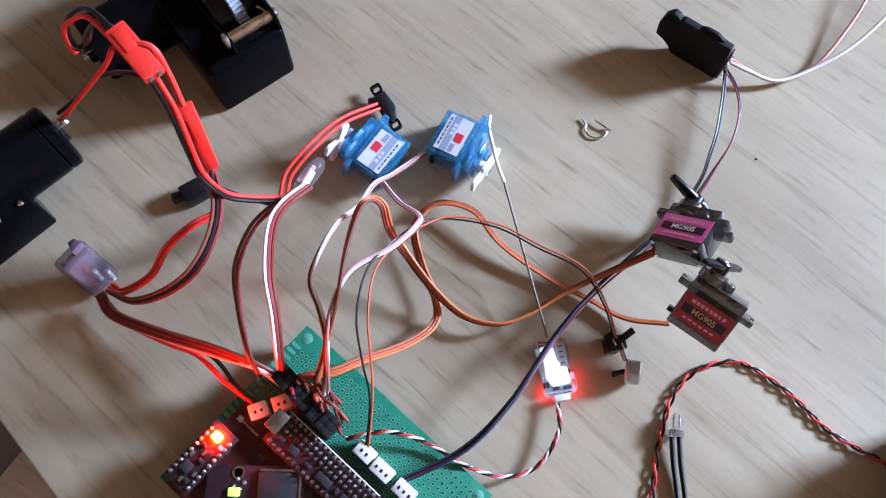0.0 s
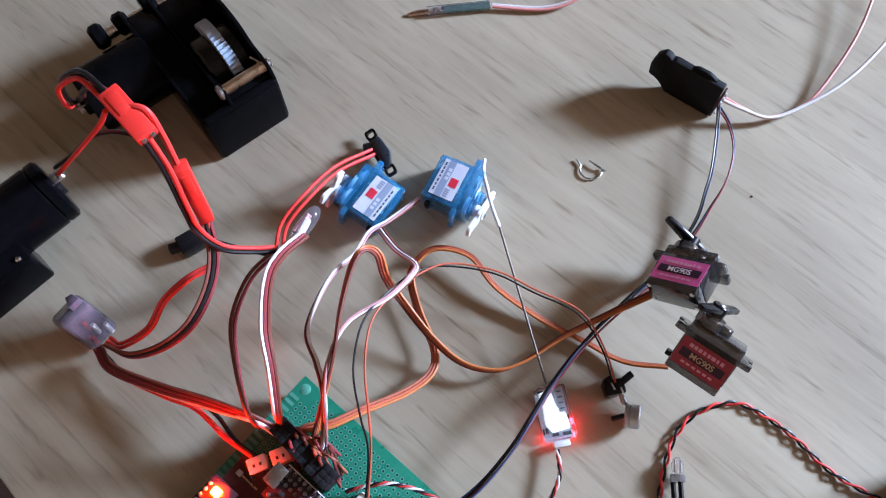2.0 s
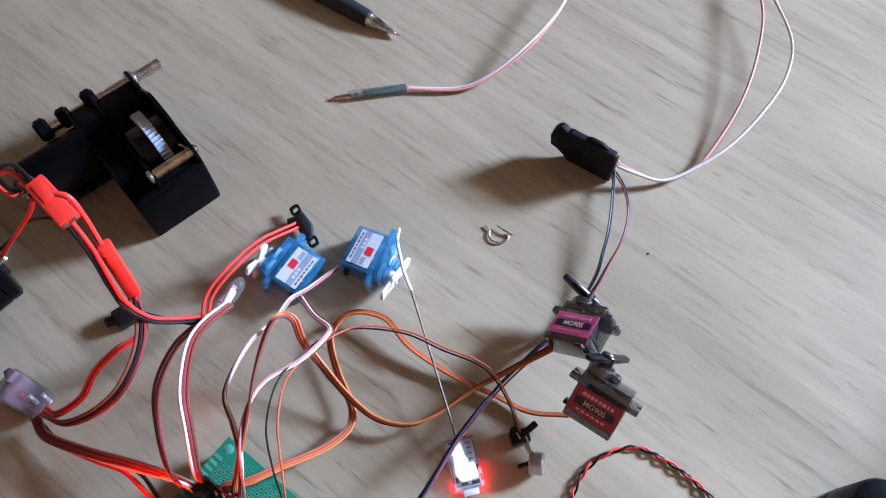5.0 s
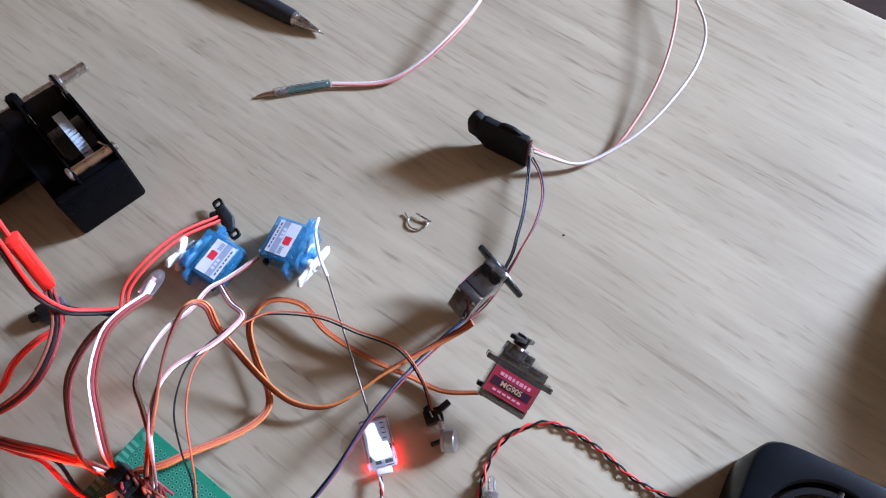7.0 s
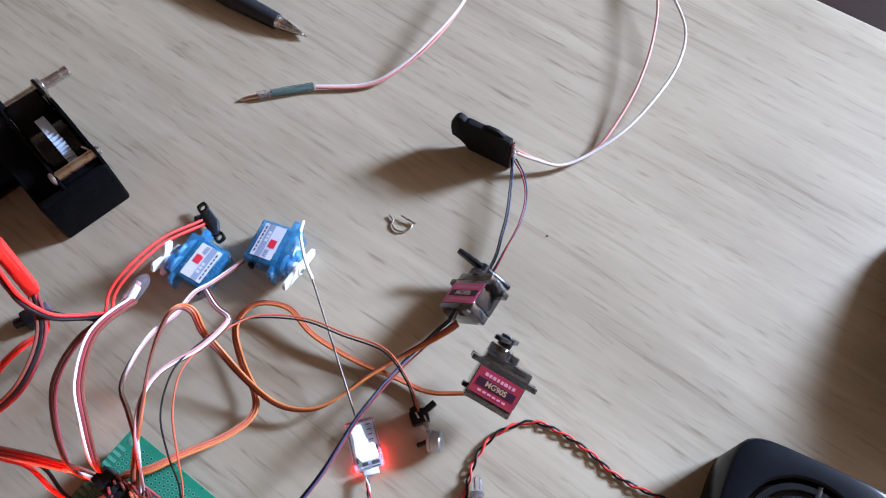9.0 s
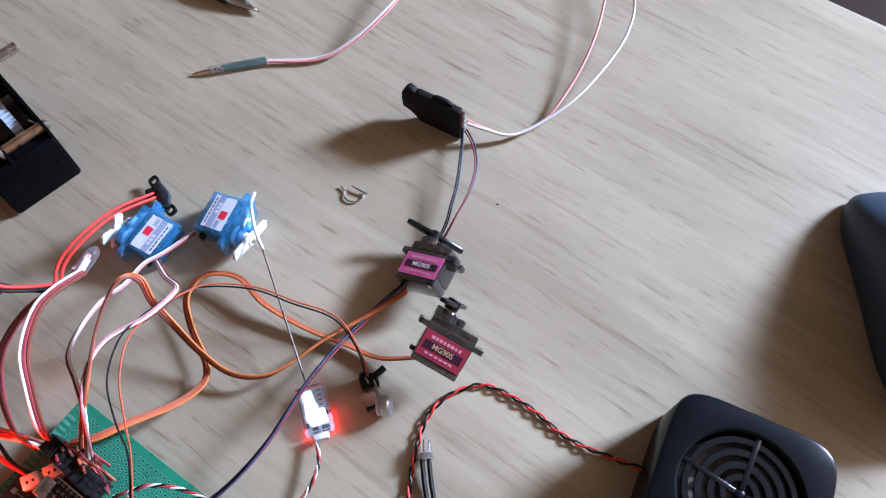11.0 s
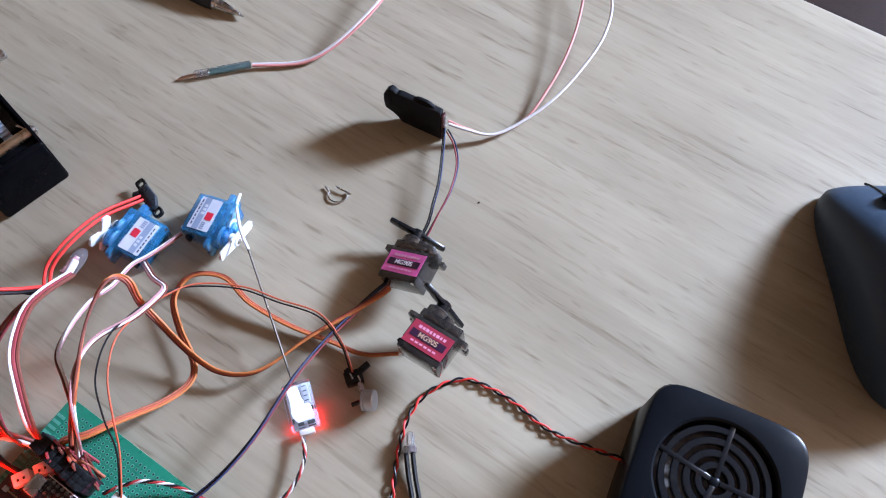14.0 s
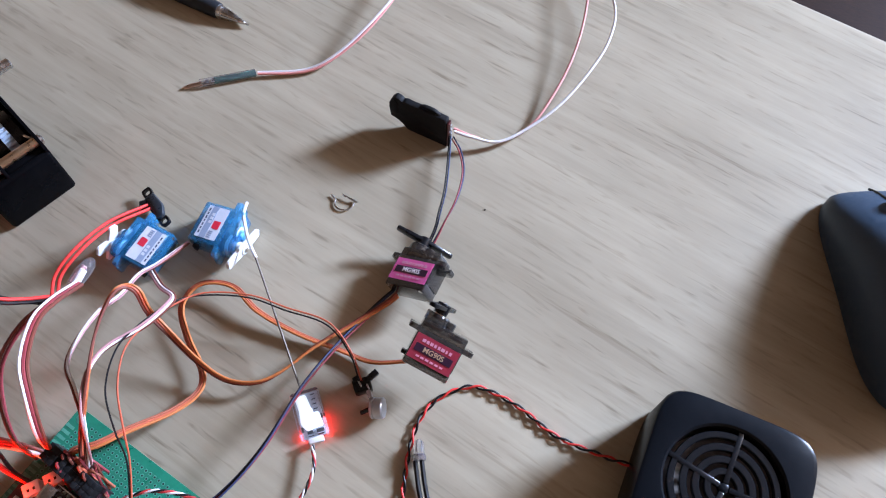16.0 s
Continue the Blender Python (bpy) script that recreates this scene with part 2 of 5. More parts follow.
def join(bm, t):
    me = bpy.data.meshes.new("temp")
    t.to_mesh(me)
    t.free()
    bm.from_mesh(me)
    bpy.data.meshes.remove(me)


def add_lathe(bm, p, axis, profile, seg=24, m=None):
    """A turned body: profile rows (distance along the axis, radius) in mm, from the point p along axis."""
    q = Vector(axis).normalized().to_track_quat("Z", "Y").to_matrix().to_4x4()
    mat = Matrix.Translation(Vector(p) * K) @ q
    if m is not None:
        mat = m @ mat
    rings = []
    for h, r in profile:
        rings.append([bm.verts.new(mat @ Vector((r * K * math.cos(2 * math.pi * i / seg), r * K * math.sin(2 * math.pi * i / seg), h * K))) for i in range(seg)])
    for a, b in zip(rings, rings[1:]):
        for i in range(seg):
            bm.faces.new((a[i], a[(i + 1) % seg], b[(i + 1) % seg], b[i]))
    bm.faces.new(rings[0][::-1])
    bm.faces.new(rings[-1])


def add_rod(bm, p, q, r, seg=16, m=None, edge=0.3):
    d = (Vector(q) - Vector(p))
    n = d.length
    e = min(edge, r * 0.4)
    add_lathe(bm, p, d, [(0, r - e), (e, r), (n - e, r), (n, r - e)], seg, m)


def add_prism(bm, outline, z0, z1, bevel=0.0, m=None):
    """A plate with the given outline (x, y in mm) between two heights."""
    t = bmesh.new()
    lo = [t.verts.new((x * K, y * K, z0 * K)) for x, y in outline]
    hi = [t.verts.new((x * K, y * K, z1 * K)) for x, y in outline]
    n = len(outline)
    t.faces.new(lo[::-1])
    t.faces.new(hi)
    for i in range(n):
        t.faces.new((lo[i], lo[(i + 1) % n], hi[(i + 1) % n], hi[i]))
    if bevel:
        bmesh.ops.recalc_face_normals(t, faces=t.faces)
        sharp = [e for e in t.edges if len(e.link_faces) == 2 and e.calc_face_angle(0) > 0.6]
        bmesh.ops.bevel(t, geom=sharp, offset=bevel * K, segments=2, affect="EDGES", profile=0.5)
    if m is not None:
        bmesh.ops.transform(t, matrix=m, verts=t.verts)
    join(bm, t)


def rounded(points, r, seg=5):
    """Round the corners of an outline."""
    out = []
    n = len(points)
    for i in range(n):
        a, b, c = (Vector(points[(i + k) % n]) for k in (-1, 0, 1))
        d, e = (a - b).normalized(), (c - b).normalized()
        k = min(r, (a - b).length * 0.48, (c - b).length * 0.48)
        p, q = b + d * k, b + e * k
        for j in range(seg + 1):
            s = j / seg
            out.append(tuple((1 - s) ** 2 * p + 2 * s * (1 - s) * b + s * s * q))
    return out


def spline(points, sub=7):
    """Catmull-Rom through the points, in mm."""
    p = [Vector(q) for q in points]
    p = [p[0] * 2 - p[1]] + p + [p[-1] * 2 - p[-2]]
    out = []
    for i in range(1, len(p) - 2):
        a, b, c, d = p[i - 1:i + 3]
        for j in range(sub):
            s = j / sub
            out.append(0.5 * (2 * b + (c - a) * s + (2 * a - 5 * b + 4 * c - d) * s * s + (3 * b - a - 3 * c + d) * s ** 3))
    out.append(p[-2])
    return out


def add_sweep(bm, path, r, seg=8):
    """A round wire along a path (mm)."""
    up = Vector((0, 0, 1))
    rings = []
    n = len(path)
    for i, q in enumerate(path):
        t = (path[min(i + 1, n - 1)] - path[max(i - 1, 0)]).normalized()
        s = t.cross(up)
        s = s.normalized() if s.length > 1e-3 else Vector((1, 0, 0))
        u = s.cross(t)
        rings.append([bm.verts.new((q + (s * math.cos(k * 2 * math.pi / seg) + u * math.sin(k * 2 * math.pi / seg)) * r) * K) for k in range(seg)])
    for a, b in zip(rings, rings[1:]):
        for k in range(seg):
            bm.faces.new((a[k], a[(k + 1) % seg], b[(k + 1) % seg], b[k]))
    bm.faces.new(rings[0][::-1])
    bm.faces.new(rings[-1])


def strands(path, offsets):
    """Parallel paths side by side: offsets (sideways, up) in mm."""
    out = []
    n = len(path)
    for side, rise in offsets:
        q = []
        for i, p in enumerate(path):
            t = path[min(i + 1, n - 1)] - path[max(i - 1, 0)]
            s = Vector((t.y, -t.x, 0))
            s = s.normalized() if s.length > 1e-6 else Vector((1, 0, 0))
            q.append(p + s * side + Vector((0, 0, rise)))
        out.append(q)
    return out


def strands_turned(path, offsets, turn):
    """As strands, but the bundle rolls by turn degrees on its way."""
    out = []
    n = len(path)
    for side, rise in offsets:
        q = []
        for i, p in enumerate(path):
            t = path[min(i + 1, n - 1)] - path[max(i - 1, 0)]
            s = Vector((t.y, -t.x, 0)).normalized()
            a = radians(turn * i / (n - 1))
            q.append(p + s * (side * math.cos(a) - rise * math.sin(a)) + Vector((0, 0, side * math.sin(a) + rise * math.cos(a))))
        out.append(q)
    return out


def cable(name, label, points, wires, group="", turn=0.0):
    """A cable of parallel wires: (material, radius, sideways, up) each."""
    c = thing(name, label, "cable", group=group)
    path = spline(points)
    offsets = [w[2:] for w in wires]
    for (mat, r, side, rise), q in zip(wires, strands_turned(path, offsets, turn) if turn else strands(path, offsets)):
        bm = bmesh.new()
        add_sweep(bm, q, r)
        part("wire", bm, mat, c)
    return c


def twisted(name, label, points, wires, pitch=9.0, spread=1.02):
    """A twisted pair: (material, radius) each, one turn in pitch mm."""
    c = thing(name, label, "cable")
    path = spline(points, 14)
    n = len(wires)
    for k, (mat, r) in enumerate(wires):
        q, run = [], 0.0
        for i, p in enumerate(path):
            if i:
                run += (p - path[i - 1]).length
            t = (path[min(i + 1, len(path) - 1)] - path[max(i - 1, 0)]).normalized()
            s = Vector((t.y, -t.x, 0)).normalized()
            a = 2 * math.pi * (run / pitch + k / n)
            q.append(p + (s * math.cos(a) + s.cross(t) * math.sin(a)) * r * spread)
        bm = bmesh.new()
        add_sweep(bm, q, r, 7)
        part("wire", bm, mat, c)
    return c


def add_text(name, words, size, mat, parent, m):
    cu = bpy.data.curves.new(name, "FONT")
    cu.body, cu.size, cu.align_x, cu.align_y, cu.extrude = words, size * K, "CENTER", "CENTER", 0.00004
    cu.offset = 0.00005
    ob = new(name, cu)
    cu.materials.append(mat)
    ob.parent = parent
    ob.matrix_basis = m
    return ob


# ---- the room ----
def room_box(name, c, s, mat, kind="structure", bevel=0.0, label="", category=""):
    bm = bmesh.new()
    add_box(bm, [v * 1000 for v in c], [v * 1000 for v in s], bevel)
    ob = part(name, bm, mat)
    ob.matrix_basis = ROOM
    return tagged(ob, label, category, kind=kind)


# Unseen walls and ceiling are added to enclose and tint the window light.
def build_room():
    fl, ce, x0, x1, y0, y1, th = -0.75, 2.65, -2.6, 4.4, -2.4, WALL_Y, 0.12
    room_box("floor", ((x0 + x1) / 2, (y0 + y1) / 2, fl - 0.05), (x1 - x0 + 0.4, y1 - y0 + 0.4, 0.1), FLOORWOOD, label="dark brown wooden floor", category="floor")
    room_box("ceiling", ((x0 + x1) / 2, (y0 + y1) / 2, ce + 0.05), (x1 - x0 + 0.4, y1 - y0 + 0.4, 0.1), BOUNCECEIL, label="unseen brown ceiling added to hold down bounced light", category="ceiling")
    h, mid = ce - fl, (ce + fl) / 2
    room_box("wall_south", ((x0 + x1) / 2, y0 - th / 2, mid), (x1 - x0, th, h), BOUNCEWALL, label="unseen dark brown wall added to tint bounced light", category="wall")
    room_box("wall_west", (x0 - th / 2, (y0 + y1) / 2, mid), (th, y1 - y0 + 2 * th, h), BOUNCEWALL, label="unseen dark brown wall added to tint bounced light", category="wall")
    room_box("wall_east", (x1 + th / 2, (y0 + y1) / 2, mid), (th, y1 - y0 + 2 * th, h), BOUNCEWALL, label="unseen dark brown wall added to tint bounced light", category="wall")
    bm = bmesh.new()
    wl, wr, wb, wt = WIN_X - WIN_W / 2, WIN_X + WIN_W / 2, WIN_Z - WIN_H / 2, WIN_Z + WIN_H / 2
    for a, b, c, d in ((x0, wl, fl, ce), (wr, x1, fl, ce), (wl, wr, fl, wb), (wl, wr, wt, ce)):
        add_box(bm, ((a + b) * 500, (y1 + th / 2) * 1000, (c + d) * 500), ((b - a) * 1000, th * 1000, (d - c) * 1000))
    wall = part("wall_north", bm, BOUNCEWALL)
    wall.matrix_basis = ROOM
    tagged(wall, "unseen dark brown wall around a small window, tinting bounced light", "wall", kind="structure")
    win = thing("window_1", "small white-framed window letting in daylight", "window", ROOM)
    tagged(win, kind="structure")
    for nm, c, s in (("frame_bar", (WIN_X, y1 + 0.06, wt - 0.015), (WIN_W, 0.06, 0.03)), ("frame_bar", (WIN_X, y1 + 0.06, wb + 0.015), (WIN_W, 0.06, 0.03)),
                     ("frame_bar", (wl + 0.015, y1 + 0.06, WIN_Z), (0.03, 0.056, WIN_H - 0.06)), ("frame_bar", (wr - 0.015, y1 + 0.06, WIN_Z), (0.03, 0.056, WIN_H - 0.06))):
        bm = bmesh.new()
        add_box(bm, [v * 1000 for v in c], [v * 1000 for v in s], 3)
        part(nm, bm, WHITEPAINT, win)
    bm = bmesh.new()
    add_box(bm, (WIN_X * 1000, (y1 + 0.06) * 1000, WIN_Z * 1000), ((WIN_W - 0.06) * 1000, 4, (WIN_H - 0.06) * 1000))
    part("pane", bm, GLASS, win).visible_shadow = False


build_room()


def to_table(x, y):
    """World millimetres into the table's own turned space."""
    v = ROOM.inverted() @ Vector((x * K, y * K, 0))
    return v.x * 1000, v.y * 1000


def build_table():
    t = thing("table", "large pale wood-veneer table with a straight edge", "table", ROOM)
    bm = bmesh.new()
    outline = [to_table(*p) for p in ((-168, 788), (-452, 366), (195, -281), (620, -330), (780, 29))]
    add_prism(bm, rounded(outline, 6, 3), -22, 0, 1.5)
    part("tabletop", bm, WOOD, t)
    for x, y in ((-170, 690), (-410, 360), (190, -230), (700, 130)):
        a, b = to_table(x, y)
        bm = bmesh.new()
        add_box(bm, (a, b, -386), (45, 45, 728), 2)
        part("leg", bm, WOOD, t)


build_table()


def build_surroundings():
    bed = thing("bed", "white patterned cover on a bed beside the table", "bed", ROOM)
    bm = bmesh.new()
    ax, ay = to_table(-330, 560)
    nx, ny = 24, 24
    grid = []
    for i in range(nx + 1):
        row = []
        for j in range(ny + 1):
            u, v = i / nx, j / ny
            z = -190 + 14 * noise.noise(Vector((u * 7, v * 7, 0))) + 5 * noise.noise(Vector((u * 22, v * 22, 3)))
            row.append(bm.verts.new(((ax - 40 - 900 * u) * K, (ay - 700 + 1300 * v) * K, z * K)))
        grid.append(row)
    for i in range(nx):
        for j in range(ny):
            bm.faces.new((grid[i][j], grid[i + 1][j], grid[i + 1][j + 1], grid[i][j + 1]))
    r = bmesh.ops.extrude_face_region(bm, geom=bm.faces[:])
    for v in r["geom"]:
        if isinstance(v, bmesh.types.BMVert):
            v.co.z = -0.3
    part("cover", bm, CLOTH, bed, "white cotton cover with soft folds")
    bm = bmesh.new()
    add_box(bm, (ax - 490, ay - 50, -525), (880, 1280, 450), 20)
    part("base", bm, DARKWOOD, bed)
    a, b = to_table(150, 590)
    cab = thing("bench", "low dark stained wooden bench beside the table", "bench", ROOM)
    bm = bmesh.new()
    add_box(bm, (a + 500, b + 255, -300), (860, 450, 30), 5)
    part("seat", bm, DARKWOOD, cab)
    for sx in (-400, 400):
        for sy in (-195, 195):
            bm = bmesh.new()
            add_box(bm, (a + 500 + sx, b + 255 + sy, -532.5), (34, 34, 435), 3)
            part("leg", bm, DARKWOOD, cab)
    st = thing("storage_box", "pale translucent plastic storage box beside the table", "box", ROOM)
    bm = bmesh.new()
    add_prism(bm, rounded([(a - 190, b + 60), (a + 40, b + 60), (a + 40, b + 260), (a - 190, b + 260)], 20), -750, -160, 4)
    part("body", bm, BOXPLASTIC, st)
    bm = bmesh.new()
    add_prism(bm, rounded([(a - 196, b + 54), (a + 46, b + 54), (a + 46, b + 266), (a - 196, b + 266)], 22), -159.5, -148, 4)
    part("lid", bm, BOXPLASTIC, st)


build_surroundings()

# ---- things on the table ----
def axes_pose(p, x, z):
    """A pose in mm from a place and the directions of its x and z axes."""
    zz = Vector(z).normalized()
    xx = Vector(x)
    xx = (xx - zz * xx.dot(zz)).normalized()
    yy = zz.cross(xx)
    m = Matrix((xx, yy, zz)).transposed().to_4x4()
    m.translation = Vector(p) * K
    return m


def along_pose(p, x, up):
    """As axes_pose, but the x direction is kept exactly."""
    xx = Vector(x).normalized()
    zz = Vector(up)
    zz = (zz - xx * zz.dot(xx)).normalized()
    m = Matrix((xx, zz.cross(xx), zz)).transposed().to_4x4()
    m.translation = Vector(p) * K
    return m


def horn_outline(r, w_hub, w_tip, arms):
    """Outline of a servo arm with the given arm angles."""
    pts = []
    n = len(arms)
    for i, a in enumerate(arms):
        for da, rr, ww in ((-1, 3.6, w_hub), (-1, r - 1.2, w_tip), (-0.6, r, w_tip), (0.6, r, w_tip), (1, r - 1.2, w_tip), (1, 3.6, w_hub)):
            c, s = math.cos(radians(a)), math.sin(radians(a))
            pts.append((rr * c - da * ww * s, rr * s + da * ww * c))
    return pts


def build_servo(name, label, at, case, top, horn_mat, label_side, style, group):
    """A micro servo; its foot is at the origin, the output shaft points along z."""
    s = thing(name, label, "servo motor", at, group)
    S = -5.8
    bm = bmesh.new()
    add_box(bm, (1.5, 0, 9.3), (18, 10.4, 14), 0.8)
    part("inner_motor", bm, STEEL if style != "metal" else SMOKEDARK, s)
    if style != "metal":
        for x, r, z in ((S, 4.6, 19.6), (1.2, 3.8, 20.8), (6.2, 3.2, 19.2)):
            bm = bmesh.new()
            add_lathe(bm, (x, 0, z), (0, 0, 1), [(0, r), (1.4, r), (1.5, r * 0.5), (2.6, r * 0.5)], 20)
            part("inner_gear", bm, HORNWHITE, s)
    else:
        for x, r, z, metal in ((S, 4.6, 19.4, BRASS), (1.2, 3.8, 20.6, STEEL), (6.2, 3.2, 19.0, BRASS)):
            bm = bmesh.new()
            add_lathe(bm, (x, 0, z), (0, 0, 1), [(0, r), (1.2, r), (1.3, r * 0.5), (2.4, r * 0.5)], 20)
            part("inner_gear", bm, metal, s)
    bm = bmesh.new()
    add_box(bm, (0, 0, 2.4), (22.6, 12.0, 4.8), 0.7)
    part("bottom_cover", bm, top, s)
    bm = bmesh.new()
    add_box(bm, (0, 0, 11.2), (22.8, 12.2, 12.6), 0.5)
    part("case", bm, case, s)
    bm = bmesh.new()
    add_box(bm, (0, 0, 19.9), (22.6, 12.0, 4.6), 0.7)
    add_lathe(bm, (S, 0, 22), (0, 0, 1), [(0, 5.9), (3.6, 5.8), (4.2, 5.3)] if style == "metal" else [(0, 5.9), (1.7, 5.8), (2.2, 5.3)], 28)
    add_lathe(bm, (S + 6.6, 0, 22), (0, 0, 1), [(0, 2.9), (3.0, 2.8), (3.4, 2.4)], 18)
    part("top_cover", bm, top, s)
    for k in (-1, 1):
        bm = bmesh.new()
        ear = [(11.0, -5.9), (15.2, -5.9), (16.2, -4.9), (16.2, -1.0), (14.4, -1.0), (14.4, 1.0), (16.2, 1.0), (16.2, 4.9), (15.2, 5.9), (11.0, 5.9)]
        add_prism(bm, [(k * x, y * k) for x, y in ear], 15.6, 18.0, 0.25)
        part("mounting_ear", bm, top, s)
    bm = bmesh.new()
    add_lathe(bm, (S, 0, 24), (0, 0, 1), [(0, 2.4), (5.2, 2.3), (5.6, 1.9)] if style == "metal" else [(0, 2.4), (3.2, 2.3), (3.6, 1.9)], 18)
    part("output_shaft", bm, BRASS if style == "metal" else HORNWHITE, s)
    for x in (-9.6, 9.6):
        for y in (-4.5, 4.5):
            bm = bmesh.new()
            add_lathe(bm, (x, y, -0.15), (0, 0, 1), [(0, 1.0), (0.5, 1.1)], 10)
            part("screw", bm, STEEL, s)
    # label wrapped on the broad face
    y = -6.1 * label_side
    flip = pose(0, 0, 0, 90, 0, 0) if label_side > 0 else pose(0, 0, 0, 90, 0, 180)

    def plate(nm, cx, cz, w, h, lift, mat):
        bm = bmesh.new()
        add_box(bm, (cx * label_side, y - 0.08 * label_side - lift * label_side, cz), (w, 0.16, h), 0.0)
        return part(nm, bm, mat, s)

    if style == "metal":
        paper = PINKLABEL if label.startswith("upper") else REDLABEL
        ink = LABELWHITE if label.startswith("upper") else LABELGOLD
        plate("label", 0, 9.4, 21.6, 12.0, 0.0, paper)
        plate("label_band", 0, 9.2, 18.6, 3.7, 0.12, LABELDARK)
        add_text("printed_model", "MG90S", 3.5, ink, s, pose(0, (y - 0.36 * label_side) * K, 9.2 * K) @ flip)
        for k, w in enumerate((1.6, 1.3, 1.5, 1.1, 1.2, 1.7, 0.9, 1.3)):
            plate("print_bar", -6.6 + 1.9 * k, 13.0, w, 1.5, 0.12, LABELPINKPRINT)
        for k in range(6):
            plate("print_bar", -6.2 + 2.4 * k, 5.5, 1.6, 0.9, 0.12, LABELPINKPRINT)
    else:
        plate("label", -0.4, 8.6, 18.6, 11.6, 0.0, PAPER)
        plate("label_band", -0.4, 6.9, 18.6, 3.2, 0.12, PAPERGREY)
        for dx, dz, w, h in ((0.0, 0.0, 4.4, 3.7), (2.0, 0.3, 0.8, 2.2)):
            plate("label_emblem", 0.3 + dx, 11.2 + dz, w, h, 0.12 + 0.02 * dx, REDPRINT)
        for k in range(4):
            plate("print_bar", 4.4 + 1.1 * k, 10.2, 0.7, 2.2, 0.12, PAPERGREY)
        for k in range(7):
            plate("print_bar", -7.2 + 2.2 * k, 4.1, (1.7, 1.3, 1.8, 1.0, 1.6, 1.2, 1.7)[k], 0.75, 0.12, DARKPRINT)
        for k in range(3):
            plate("print_bar", -5.0 + 2.2 * k, 7.2, 1.5, 1.6, 0.24, PAPER)
    # arm, a part of its own that can turn on the shaft
    bm = bmesh.new()
    if style == "metal":
        add_prism(bm, horn_outline(15.8, 2.8, 1.9, (0, 180)), 0, 1.9, 0.3)
        add_lathe(bm, (0, 0, -2.2), (0, 0, 1), [(0, 3.3), (4.6, 3.4), (5.0, 3.0)], 22)
        for x in (7, 9.5, 12, 14, -7, -9.5, -12, -14):
            add_lathe(bm, (x, 0, 1.85), (0, 0, 1), [(0, 0.55), (0.12, 0.5)], 8)
    else:
        add_prism(bm, horn_outline(15.0 if label_side < 0 else 10.6, 3.0, 2.5 if label_side < 0 else 2.9, (0, 180) if label_side < 0 else (0, 90, 180, 270)), 0, 1.7, 0.3)
        add_lathe(bm, (0, 0, -2.0), (0, 0, 1), [(0, 2.9), (4.2, 2.9), (4.5, 2.5)], 22)
    h = part("horn", bm, horn_mat, s, "white nylon servo arm" if style != "metal" else "black plastic servo arm")
    h.matrix_basis = mmpose(S, 0, 28.8 if style == "metal" else 26.6)
    bm = bmesh.new()
    add_lathe(bm, (0, 0, 2.4), (0, 0, 1), [(0, 1.5), (0.5, 1.6), (0.8, 1.2)], 12)
    part("horn_screw", bm, STEEL, h)
    bm = bmesh.new()
    add_box(bm, (-12.2, 0, 3.6), (2.6, 4.6, 2.0), 0.4)
    part("cable_boot", bm, BLACK, s)
    return s, h


MG_ONE = [mmpose(20, 243, 23.5, -97.6, -36, -29), mmpose(12.9, 253.8, 25.5, -132.6, -76.7, -4.3), mmpose(23.3, 250.4, 12.5, -90, -25, -30.5)]
MG_TWO = [mmpose(26.3, 211.5, 17.8, -53.1, -5.1, -36), mmpose(27.3, 209, 18.2, -66, 13.8, -30.9), mmpose(28.6, 209, 19.8, -90.7, -6.4, -39.9)]
servo_a, horn_a = build_servo("servo", "upper smoked-plastic servo with a magenta label and black arm", MG_ONE[0], SMOKE, SMOKE, BLACK, 1, "metal", "servos on the table")
servo_b, horn_b = build_servo("servo", "smoked-plastic servo with a dull red label and black arm", MG_TWO[0], SMOKE, SMOKE, BLACK, 1, "metal", "servos on the table")
BLUE_ONE = axes_pose((-98.4, 284.4, 6.4), (0.54, 0.84, 0.0), (-0.84, 0.54, 0.08))
BLUE_TWO = axes_pose((-80.6, 301.5, 6.4), (0.42, 0.9, 0.0), (0.9, -0.42, 0.06))
servo_c, horn_c = build_servo("servo", "clear blue micro servo lying flat with a small white cross arm", BLUE_ONE, BLUEPLASTIC, BLUEPLASTIC, HORNWHITE, 1, "blue", "servos on the table")
servo_d, horn_d = build_servo("servo", "clear blue micro servo lying flat with a long white arm", BLUE_TWO, BLUEPLASTIC, BLUEPLASTIC, HORNWHITE, -1, "blue", "servos on the table")


